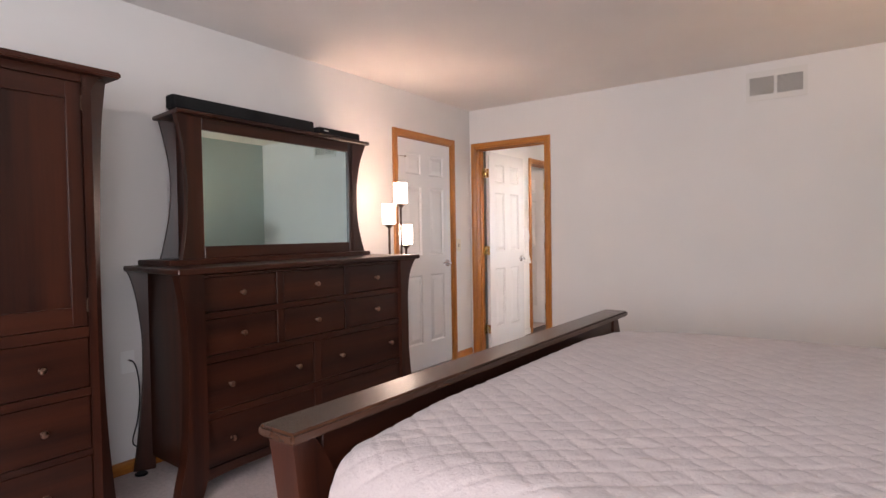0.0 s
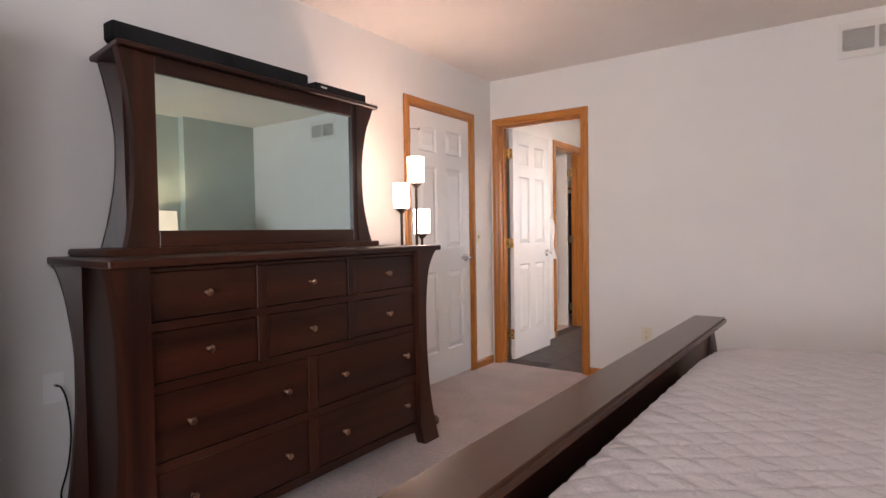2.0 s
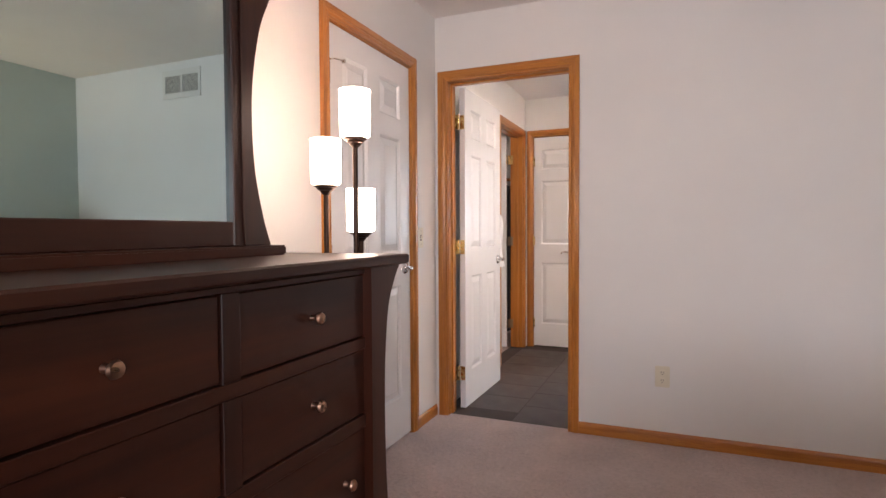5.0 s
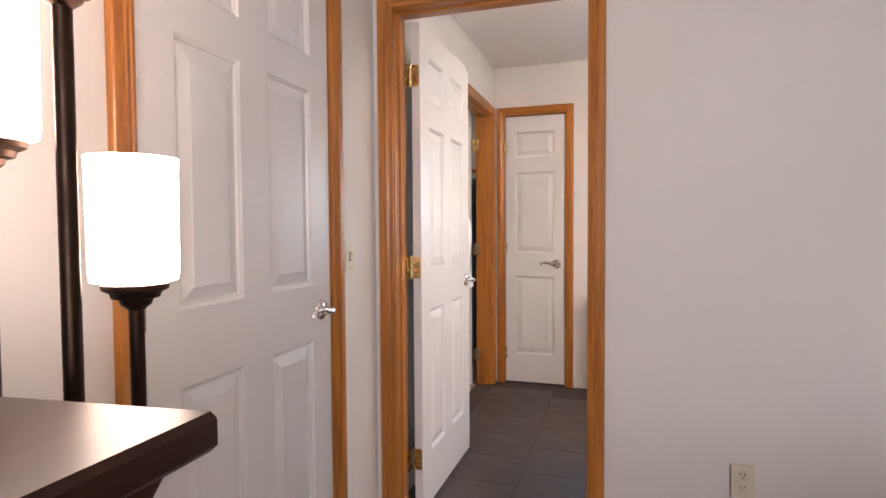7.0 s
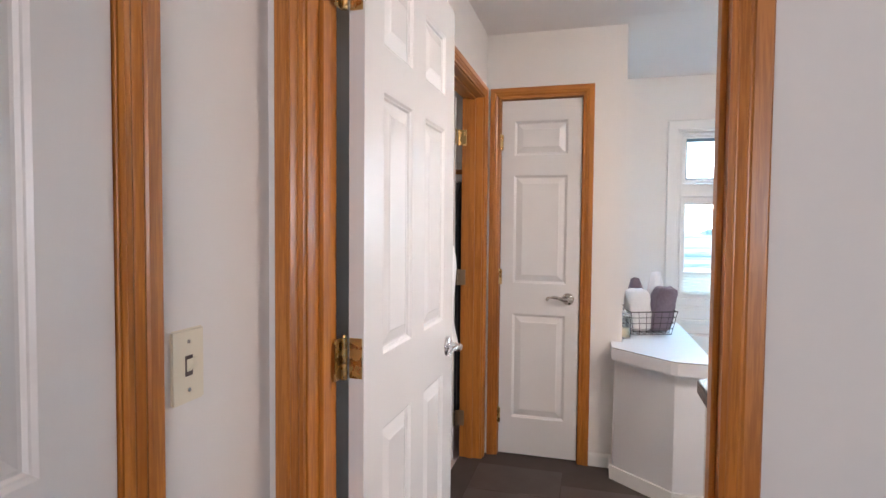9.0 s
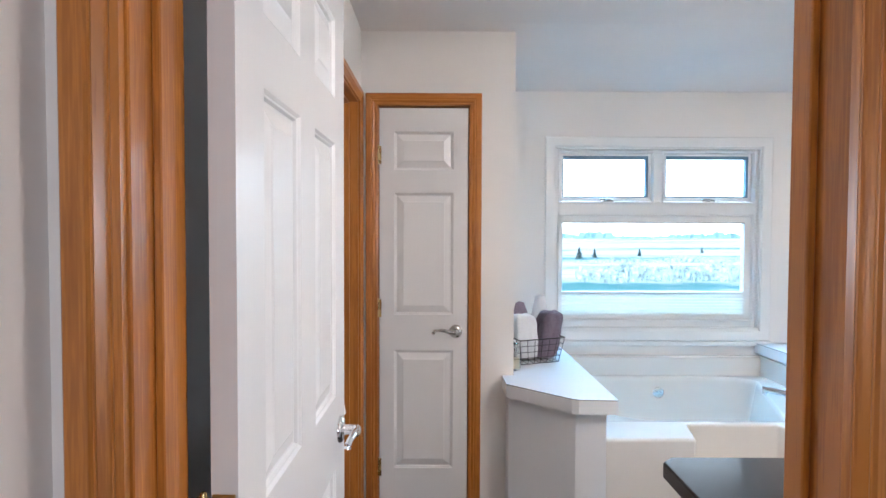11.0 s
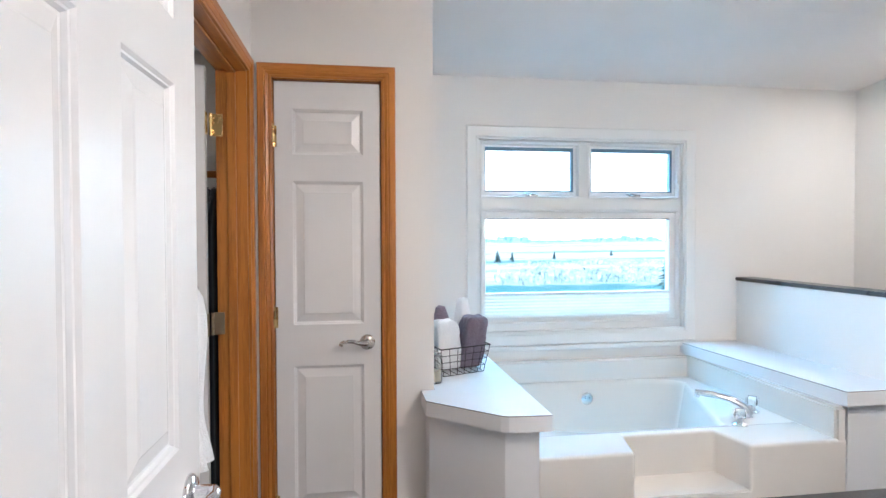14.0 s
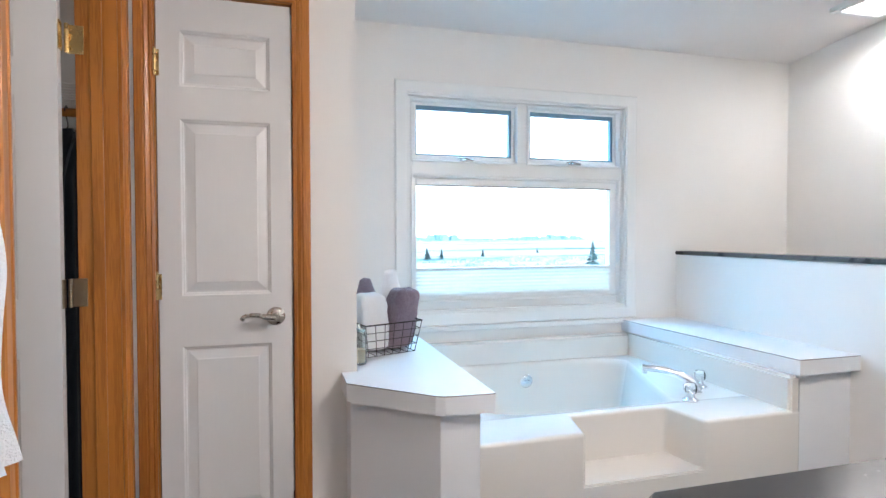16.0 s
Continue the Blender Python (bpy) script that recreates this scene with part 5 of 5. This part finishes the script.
    prism(bm, [(2.525, 1.885), (2.795, 1.885), (2.795, WY - 0.003), (2.445, WY - 0.003)], "z", 0, 0.645)
    part("body", bm, M["laminate"], c)
    hw = thing("half_wall", (2.85, 2.3, 0), "white half wall with a black cap beside the tub", "half wall")
    bm = nb()
    box(bm, 2.797, 2.90, 1.74, WY - 0.003, 0, 1.090, 0.002)
    part("body", bm, M["bath_wall"], hw)
    bm = nb()
    box(bm, 2.785, 2.912, 1.70, WY - 0.004, 1.090, 1.112, 0.004, 2)
    part("cap", bm, M["cap"], hw, "glossy black cap")


build_right_counter()


def build_tub():
    tub = thing("bathtub", (1.78, 2.3, 0), "white acrylic alcove tub with a moulded step in its apron", "bathtub")
    x0, x1, yf, yb, z = 1.122, 2.445, 1.842, WY - 0.02, 0.506
    nx0, nx1 = 1.525, 2.030
    ny = 2.035
    # apron, moulded step and front deck
    t = bmesh.new()
    plan = [(x0, yf), (nx0, yf), (nx0 + 0.042, ny), (nx1 - 0.030, ny), (nx1, yf), (x1 + 0.040, yf), (x1 + 0.040, ny + 0.045), (x0, ny + 0.045)]
    lo = [t.verts.new((u, v, 0)) for u, v in plan]
    hi = [t.verts.new((u, v, z + 0.0015)) for u, v in plan]
    t.faces.new(lo[::-1])
    t.faces.new(hi)
    for i in range(len(plan)):
        j = (i + 1) % len(plan)
        t.faces.new((lo[i], lo[j], hi[j], hi[i]))
    bmesh.ops.recalc_face_normals(t, faces=t.faces[:])
    bmesh.ops.bevel(t, geom=[e for e in t.edges if max(v.co.z for v in e.verts) > 0.1], offset=0.015, segments=5, affect="EDGES", clamp_overlap=True, profile=0.5)
    bm = nb()
    merge(bm, t)
    part("apron", bm, M["acrylic"], tub, "", 50)
    t = bmesh.new()
    bmesh.ops.create_cube(t, size=1, matrix=Matrix.LocRotScale(((nx0 + nx1) / 2, (yf + ny) / 2 + 0.0125, 0.160), None, (nx1 - nx0 + 0.085, ny - yf + 0.024, 0.320)))
    bmesh.ops.bevel(t, geom=[e for e in t.edges if min(v.co.z for v in e.verts) > 0.1], offset=0.007, segments=4, affect="EDGES")
    bm = nb()
    merge(bm, t)
    part("step", bm, M["acrylic"], tub, "moulded step recess", 50)
    # deck with an oval-cornered basin
    n = 64
    bx0, bx1, by0, by1 = x0 + 0.09, x1 - 0.07, ny + 0.045, yb - 0.035

    def ring(inset, zz, power):
        cx_, cy_ = (bx0 + bx1) / 2, (by0 + by1) / 2
        a, b = (bx1 - bx0) / 2 - inset, (by1 - by0) / 2 - inset * 0.8
        out = []
        for i in range(n):
            t = 2 * math.pi * i / n
            c, s = math.cos(t), math.sin(t)
            px, py = cx_ + a * math.copysign(abs(c) ** power, c), cy_ + b * math.copysign(abs(s) ** power, s)
            # the faucet's deck cuts the front corner
            out.append((min(px, 2.10 + 0.36 * max(0.0, py - 2.12) - inset), py, zz))
        return out
    t = bmesh.new()
    rings = [[t.verts.new(p) for p in ring(i_, z_, 0.42)] for i_, z_ in ((0.0, z), (0.006, z - 0.002), (0.014, z - 0.010), (0.020, z - 0.03), (0.055, 0.30), (0.085, 0.15), (0.12, 0.105), (0.20, 0.095))]
    for a, b in zip(rings, rings[1:]):
        for i in range(n):
            t.faces.new((a[i], a[(i + 1) % n], b[(i + 1) % n], b[i]))
    t.faces.new(rings[-1])
    # deck from the basin's lip out to the tub's outline
    outline = []
    cx_, cy_ = (bx0 + bx1) / 2, (by0 + by1) / 2
    for v in rings[0]:
        dx, dy = v.co.x - cx_, v.co.y - cy_
        ymin = yf + 0.012
        if nx0 - 0.01 < v.co.x < nx1 + 0.01:
            ymin = ny + 0.012
        k = min(((x1 - cx_) / dx if dx > 1e-6 else (x0 - cx_) / dx if dx < -1e-6 else 9e9), ((yb - cy_) / dy if dy > 1e-6 else (ymin - cy_) / dy if dy < -1e-6 else 9e9))
        outline.append(t.verts.new((cx_ + dx * k, cy_ + dy * k, z)))
    for i in range(n):
        t.faces.new((outline[i], outline[(i + 1) % n], rings[0][(i + 1) % n], rings[0][i]))
    bmesh.ops.recalc_face_normals(t, faces=t.faces[:])
    bm = nb()
    merge(bm, t)
    part("basin", bm, M["acrylic"], tub, "deep white basin", 50)
    bm = nb()
    box(bm, x0 - 0.002, x1 + 0.06, yb - 0.028, yb + 0.012, z - 0.02, 0.632, 0.012, 3)
    box(bm, x1 - 0.014, x1 + 0.040, yf + 0.003, yb, z - 0.06, 0.6445, 0.012, 4)
    part("flange", bm, M["acrylic"], tub, "raised rim along the wall", 50)
    ov = nb()
    lathe(ov, [(0, 0.0), (0.034, 0.0), (0.036, -0.006), (0.030, -0.012), (0.010, -0.014), (0.0, -0.014)], (1.768, by1 - 0.027, 0.408), 24, "y")
    o = part("overflow", ov, M["chrome"], tub, "round chrome overflow plate", 40)
    for dx in (-0.012, 0.012):
        bm = nb()
        lathe(bm, [(0, -0.012), (0.003, -0.012), (0.003, -0.016), (0, -0.016)], (1.768 + dx, by1 - 0.027, 0.413), 8, "y")
        part("screw", bm, M["seam"], o)
    return tub


build_tub()


def build_faucet():
    z = 0.506
    f = thing("tub_faucet", (2.18, 2.15, z), "chrome roman tub faucet with clear acrylic knobs", "faucet")
    bm = nb()
    lathe(bm, [(0, 0), (0.030, 0), (0.030, 0.006), (0.022, 0.012), (0.018, 0.03), (0.0, 0.03)], (2.26, 2.17, z), 20)
    tube(bm, curve([(2.266, 2.168, z + 0.012), (2.244, 2.180, z + 0.050), (2.192, 2.211, z + 0.078), (2.13, 2.250, z + 0.094), (2.068, 2.288, z + 0.100)], 5), [0.026] * 3 + [0.024] * 3 + [0.021] * 4 + [0.018] * 4 + [0.016] * 4 + [0.014] * 3, 16)
    lathe(bm, [(0.0, -0.018), (0.012, -0.018), (0.012, 0.006), (0, 0.006)], (2.076, 2.283, z + 0.090), 14)
    part("spout", bm, M["chrome"], f, "", 50)
    for x, y in ((2.155, 2.075), (2.345, 2.245)):
        bm = nb()
        lathe(bm, [(0, 0), (0.034, 0), (0.034, 0.004), (0.026, 0.010), (0.018, 0.014), (0.014, 0.034), (0, 0.034)], (x, y, z), 24)
        k = part("valve", bm, M["chrome"], f, "", 40)
        bm = nb()
        lathe(bm, [(0.010, 0.030), (0.024, 0.036), (0.029, 0.046), (0.028, 0.066), (0.022, 0.074), (0.0, 0.075)], (x, y, z), 10)
        part("knob", bm, M["crystal"], k, "faceted clear knob")
    return f


build_faucet()

# vanity with a black stone top against the doorway wall
van = thing("vanity_cabinet", (2.1, 0.4, 0), "white bathroom vanity cabinet", "vanity")
bm = nb()
box(bm, 0.920, 3.60, T + 0.012, 0.575, 0.10, 0.885, 0.002)
part("body", bm, M["white"], van)
bm = nb()
box(bm, 0.945, 3.60, T + 0.012, 0.51, 0.0, 0.10)
part("toe_kick", bm, M["seam"], van)
for i in range(5):
    bm = nb()
    x = 0.935 + i * 0.525
    box(bm, x, x + 0.51, 0.576, 0.593, 0.12, 0.870, 0.004)
    part("cabinet_door", bm, M["white"], van)
vt = thing("worktop", (2.1, 0.4, 0.885), "glossy black stone vanity top with a clipped corner", "worktop")
bm = nb()
prism(bm, [(0.878, T + 0.004), (3.62, T + 0.004), (3.62, 0.635), (0.905, 0.635), (0.878, 0.61)], "z", 0.8855, 0.922, 0.004)
part("slab", bm, M["stone"], vt)

# ceiling light
cl = thing("ceiling_light", (3.40, 2.24, 2.33), "square white ceiling light with a glowing lens", "ceiling light", "bathroom ceiling lights")
zc = 2.408 - 0.113 * (2.24 - 2.10) / (WY + 0.15 - 2.10)
bm = nb()
for p, q, r, s in ((3.23, 3.27, 2.11, 2.37), (3.53, 3.57, 2.11, 2.37), (3.27, 3.53, 2.11, 2.14), (3.27, 3.53, 2.34, 2.37)):
    box(bm, p, q, r, s, zc - 0.035, zc + 0.02, 0.004)
part("frame", bm, M["trim"], cl)
bm = nb()
box(bm, 3.27, 3.53, 2.14, 2.34, zc - 0.022, zc - 0.012)
part("lens", bm, M["panel_glow"], cl, "glowing lens")
# unseen copy over the vanity, added to go with the fill lamp there
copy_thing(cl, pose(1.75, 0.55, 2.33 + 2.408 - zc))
# another unseen copy, added in the dressing closet above its fill
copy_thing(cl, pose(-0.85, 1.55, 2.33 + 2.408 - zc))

# light bar over the vanity: unseen, added to brighten the upper walls
lb = thing("vanity_light", (1.75, T + 0.012, 2.06), "chrome light bar with three lit globes, added out of view over the vanity", "wall light")
bm = nb()
box(bm, 1.42, 2.08, T + 0.001, T + 0.030, 2.015, 2.105, 0.008, 3)
part("backplate", bm, M["chrome"], lb, "", 40)
for x in (1.52, 1.75, 1.98):
    bm = nb()
    lathe(bm, [(0.0, 0.030), (0.030, 0.030), (0.030, 0.050), (0.022, 0.062), (0.0, 0.062)], (x, T, 2.06), 20, "y")
    cup = part("socket", bm, M["chrome"], lb, "", 40)
    bm = nb()
    lathe(bm, [(0.05 * math.sin(math.pi * k / 12), 0.108 - 0.05 * math.cos(math.pi * k / 12)) for k in range(13)], (x, T, 2.06), 24, "y")
    part("globe", bm, M["globe_glow"], cup, "glowing opal glass globe", 60)

# towel on a chrome bar behind the open door
tb = thing("towel_bar", (0.0, 1.05, 1.29), "chrome towel bar on the bathroom wall", "towel bar")
for y in (0.90, 1.125):
    bm = nb()
    lathe(bm, [(0, 0.0), (0.022, 0.0), (0.022, 0.006), (0.010, 0.012), (0.009, 0.070), (0, 0.072)], (0, y, 1.252), 16, "x")
    part("bracket", bm, M["chrome"], tb, "", 40)
bm = nb()
tube(bm, [(0.066, 0.885, 1.252), (0.066, 1.140, 1.252)], 0.009, 12)
part("bar", bm, M["chrome"], tb, "", 40)


def build_hanging_towel():
    tw = thing("hanging_towel", (0.062, 1.05, 1.27), "white terry towel folded over the towel bar", "towel")
    nu, nv = 22, 44
    prof = []
    for i in range(nv + 1):
        s = i / nv
        if s < 0.45:
            prof.append((0.040 - 0.004 * math.sin(s * 9), 0.92 + s / 0.45 * 0.332))
        elif s < 0.55:
            a = (s - 0.45) / 0.10 * math.pi
            prof.append((0.062 - 0.022 * math.cos(a), 1.252 + 0.022 * math.sin(a)))
        else:
            f = (s - 0.55) / 0.45
            prof.append((0.092 + 0.008 * math.sin(f * 7), 1.252 - f * 0.40))
    t = bmesh.new()
    grid = []
    for j in range(nu + 1):
        y = 0.915 + 0.185 * j / nu
        row = []
        for i, (x, z) in enumerate(prof):
            f = max(0, (i / nv - 0.55) / 0.45)
            wig = 0.010 * math.sin(j * 0.9 + 0.6) * f + 0.004 * noise.noise(Vector((y * 20, z * 9, 3)))
            row.append(t.verts.new((x + wig, y + 0.024 * f * f + 0.012 * f * math.sin(z * 9 + 1) + 0, z + 0.006 * noise.noise(Vector((y * 9, 1, 1))) * f)))
        grid.append(row)
    for j in range(nu):
        for i in range(nv):
            t.faces.new((grid[j][i], grid[j + 1][i], grid[j + 1][i + 1], grid[j][i + 1]))
    bmesh.ops.recalc_face_normals(t, faces=t.faces[:])
    bmesh.ops.solidify(t, geom=t.faces[:], thickness=0.012)
    bm = nb()
    merge(bm, t)
    part("cloth", bm, M["towel_w"], tw, "", 60)


build_hanging_towel()


def build_basket():
    z = CT
    b = thing("wire_basket", (0.95, 2.52, z), "dark wire basket on the tub ledge, full of rolled towels", "basket")
    lo = [(0.832, 2.385), (1.045, 2.470), (0.985, 2.700), (0.772, 2.615)]
    c = Vector((sum(p[0] for p in lo) / 4, sum(p[1] for p in lo) / 4))
    hi = [tuple(c + (Vector(p) - c) * 1.22) for p in lo]

    def at(k, f):
        i = int(k) % 4
        g = k - int(k)
        a = Vector(lo[i]).lerp(Vector(lo[(i + 1) % 4]), g)
        d = Vector(hi[i]).lerp(Vector(hi[(i + 1) % 4]), g)
        p = a.lerp(d, f)
        return (p.x, p.y, z + 0.004 + 0.135 * f)
    for f in (0.0, 0.25, 0.5, 0.75, 1.0):
        bm = nb()
        r = 0.0032 if f == 1.0 else 0.0016
        tube(bm, [at(k, f) for k in range(4)] + [at(0, f), at(0.05, f)], r, 6)
        part("hoop", bm, M["wire"], b)
    for s in range(4):
        for g in range(6):
            bm = nb()
            k = s + g / 6
            tube(bm, [at(k, 0), at(k, 1)], 0.0016, 6)
            part("wire", bm, M["wire"], b)
    for g in range(1, 6):
        bm = nb()
        p, q = at(g / 6, 0), at(3 - g / 6, 0)
        tube(bm, [p, q], 0.0016, 6)
        part("wire", bm, M["wire"], b)
    return b


build_basket()


def rolled_towel(at, r, h, lean, mat, label, seed, peak=0.0, squash=0.8, turn=0.0):
    """A soft rolled towel: spiral rings with folds, drawn to a peak if asked."""
    rng = random.Random(seed)
    tw = thing("rolled_towel", at, label, "towel", "towels in the basket")
    t = bmesh.new()
    n, k = 40, 20
    rings = []
    for i in range(k + 1):
        f = i / k
        rr = r * (0.93 + 0.10 * math.sin(f * 2.6))
        if peak and f > 0.55:
            rr *= 1 - (f - 0.55) / 0.45 * peak
        elif f > 0.9:
            rr *= 1 - ((f - 0.9) / 0.1) ** 2 * 0.45
        ring = []
        for j in range(n):
            a = 2 * math.pi * j / n
            fold = 1 + 0.05 * math.cos(3 * a + seed) + 0.10 * noise.noise(Vector((math.cos(a) * 1.6, math.sin(a) * 1.6, f * 2.5 + seed))) + 0.05 * noise.noise(Vector((math.cos(a) * 5, math.sin(a) * 5, f * 7 + seed)))
            ring.append(t.verts.new((rr * fold * math.cos(a) + lean[0] * f, rr * fold * squash * math.sin(a) + lean[1] * f, h * f + (0.012 * noise.noise(Vector((a, f * 3, seed))) if f > 0.6 else 0))))
        rings.append(ring)
    for a, b in zip(rings, rings[1:]):
        for j in range(n):
            t.faces.new((a[j], a[(j + 1) % n], b[(j + 1) % n], b[j]))
    t.faces.new(rings[0][::-1])
    tip = t.verts.new((lean[0] + 0.004, lean[1], h * (1.0 + 0.03)))
    for j in range(n):
        t.faces.new((rings[-1][j], rings[-1][(j + 1) % n], tip))
    bmesh.ops.rotate(t, verts=t.verts[:], cent=(0, 0, 0), matrix=Matrix.Rotation(turn, 3, "Z"))
    bm = nb()
    merge(bm, t)
    part("cloth", bm, mat, tw, "", 70, True)
    return tw


def folded_towel(at, size, lean, turn, mat, label, seed):
    """A soft folded towel: a rounded block with sagging folds."""
    tw = thing("folded_towel", at, label, "towel", "towels in the basket")
    t = bmesh.new()
    bmesh.ops.create_cube(t, size=2)
    bmesh.ops.subdivide_edges(t, edges=t.edges[:], cuts=15, use_grid_fill=True)
    for v in t.verts:
        p = v.co.copy()
        n4 = (abs(p.x) ** 5 + abs(p.y) ** 5 + abs(p.z) ** 5) ** 0.2
        q = p / n4 if n4 > 1 else p
        f = (q.z + 1) / 2
        w = 1 + 0.10 * noise.noise(Vector((p.x * 1.3 + seed, p.y * 1.3, p.z * 2.0))) + 0.05 * noise.noise(Vector((p.x * 4 + seed, p.y * 4, p.z * 4)))
        crease = 0.06 * math.exp(-((q.x - 0.12 * math.sin(q.z * 3)) / 0.10) ** 2) * (1 if q.y < 0 else 0.4)
        v.co = Vector((q.x * size[0] / 2 * w + lean[0] * f, q.y * size[1] / 2 * (w - crease) + lean[1] * f, f * size[2] * (1 + 0.04 * noise.noise(Vector((p.x * 2, p.y * 2, seed)))) - (0.02 * crease if f > 0.9 else 0)))
    bmesh.ops.rotate(t, verts=t.verts[:], cent=(0, 0, 0), matrix=Matrix.Rotation(turn, 3, "Z"))
    bm = nb()
    merge(bm, t)
    part("cloth", bm, mat, tw, "", 80, True)
    return tw


zb = CT + 0.008
folded_towel((0.872, 2.520, zb), (0.130, 0.10, 0.250), (-0.020, 0.0), 0.35, M["towel_w"], "thick white folded towel in the wire basket", 1)
folded_towel((0.978, 2.560, zb), (0.130, 0.12, 0.262), (0.034, -0.02), 0.35, M["towel_p"], "thick plum folded towel in the wire basket", 2)
rolled_towel((0.870, 2.620, zb), 0.068, 0.300, (-0.022, 0.0), M["towel_p"], "plum towel drawn to a peak at the back of the basket", 3, 0.6, 0.7, 0.4)
rolled_towel((0.985, 2.655, zb), 0.062, 0.335, (-0.012, 0.0), M["towel_w"], "white towel drawn to a peak at the back of the basket", 4, 0.55, 0.7, 0.3)

jar = thing("candle_jar", (0.776, 2.300, CT), "clear glass candle jar half full of cream wax", "candle")
bm = nb()
lathe(bm, [(0.0, 0.001), (0.034, 0.001), (0.036, 0.006), (0.036, 0.105), (0.030, 0.118), (0.030, 0.128), (0.026, 0.128), (0.026, 0.118), (0.032, 0.104), (0.032, 0.010), (0.0, 0.008)], (0.776, 2.300, CT), 28)
part("glass", bm, M["jar"], jar, "", 40)
bm = nb()
lathe(bm, [(0.0, 0.0095), (0.0312, 0.0105), (0.0312, 0.060), (0.0, 0.060)], (0.776, 2.300, CT), 24)
part("wax", bm, M["wax"], jar, "cream coloured wax", 40)
bm = nb()
lathe(bm, [(0, 0.128), (0.032, 0.128), (0.032, 0.136), (0.012, 0.142), (0.010, 0.158), (0, 0.160)], (0.776, 2.300, CT), 24)
part("lid", bm, M["jar"], jar, "", 40)

# shelf in the dressing closet
shf = thing("closet_shelf", (-0.9, 2.6, 1.75), "white wire shelf high in the dressing closet", "shelf")
for i in range(9):
    bm = nb()
    tube(bm, [(-1.64, 2.42 + i * 0.045, 1.76), (-0.13, 2.42 + i * 0.045, 1.76)], 0.003, 6)
    part("rod", bm, M["trim"], shf)
for x in (-1.6, -0.9, -0.16):
    bm = nb()
    tube(bm, [(x, 2.42, 1.753), (x, 2.795, 1.753)], 0.005, 6)
    part("support", bm, M["trim"], shf)

bm = nb()
tube(bm, [(-1.648, 2.44, 1.66), (-0.122, 2.44, 1.66)], 0.016, 12)
rod = thing("closet_rod", (-0.9, 2.44, 1.66), "round wooden hanging rod under the closet shelf", "rod")
part("rod", bm, M["oak_x"], rod, "", 40)


def garment(x, w, z0, mat, label, seed):
    """A garment on a wire hanger over the rod, its cloth in soft folds."""
    g = thing("hanging_garment", (x, 2.44, 1.60), label, "garment", "clothes on the closet rod")
    bm = nb()
    tube(bm, curve([(x, 2.44 - 0.19, 1.52), (x, 2.44, 1.60), (x, 2.44, 1.64), (x, 2.424, 1.665), (x, 2.44, 1.684), (x, 2.458, 1.668)], 4), 0.0022, 6)
    tube(bm, [(x, 2.44, 1.60), (x, 2.63, 1.52)], 0.0022, 6)
    part("hanger", bm, M["wire"], g)
    t = bmesh.new()
    n, k = 30, 16
    rings = []
    for i in range(k + 1):
        f = i / k
        half = w * (0.20 + 0.30 * min(1.0, f * 9) + 0.06 * f)
        z = 1.605 - f * (1.605 - z0)
        rings.append([t.verts.new((x + (0.018 + 0.020 * min(1, f * 5)) * math.sin(a) * (1 + 0.45 * math.sin(a * 7 + seed + f)), 2.44 + half * math.cos(a), z - 0.02 * abs(math.cos(a)) * (1 - f) + 0.01 * math.sin(a * 3 + seed) * f)) for a in (2 * math.pi * j / n for j in range(n))])
    for a, b in zip(rings, rings[1:]):
        for j in range(n):
            t.faces.new((a[j], a[(j + 1) % n], b[(j + 1) % n], b[j]))
    t.faces.new(rings[0])
    t.faces.new(rings[-1][::-1])
    bmesh.ops.recalc_face_normals(t, faces=t.faces[:])
    bm = nb()
    merge(bm, t)
    part("cloth", bm, mat, g, "", 60)


M["cloth_dark"] = fabric("black_wool", (0.010, 0.010, 0.012), (0.020, 0.020, 0.023), 300, 0.5, 0.002)
M["cloth_wine"] = fabric("wine_cotton", (0.060, 0.018, 0.016), (0.095, 0.030, 0.026), 300, 0.5, 0.002)
for i, x in enumerate((-0.195, -0.262, -0.34, -0.44, -0.54, -0.65, -0.77, -0.90)):
    garment(x, 0.44, 0.12 if i < 3 else 0.62 + 0.11 * ((i * 5) % 4), M["cloth_wine" if i in (2, 5) else "cloth_dark"], "dark garment hanging in the dressing closet" if i not in (2, 5) else "wine red garment hanging in the dressing closet", i * 1.7)

# floor tiles, each a piece of its own
tile_me = None
for i in range(8):
    for j in range(6):
        x0 = 0.012 + i * 0.458
        y0 = 0.045 + j * 0.308 + (0.0 if i % 2 else 0.154)
        x1, y1 = min(x0 + 0.452, 3.63), min(y0 + 0.302, 1.80 if x0 > 0.6 else 2.165)
        if x1 - x0 < 0.05 or y1 - y0 < 0.05:
            continue
        full = abs(x1 - x0 - 0.452) < 1e-6 and abs(y1 - y0 - 0.302) < 1e-6
        if full and tile_me:
            ob = new("tile", tile_me)
            ob.location = (x0, y0, -0.008)
        else:
            bm = nb()
            box(bm, 0, x1 - x0, 0, y1 - y0, 0.0002, 0.008, 0.0007)
            ob = link("tile", bm, M["tile"])
            ob.location = (x0, y0, -0.008)
            if full:
                tile_me = ob.data
        ob.parent = bath_floor
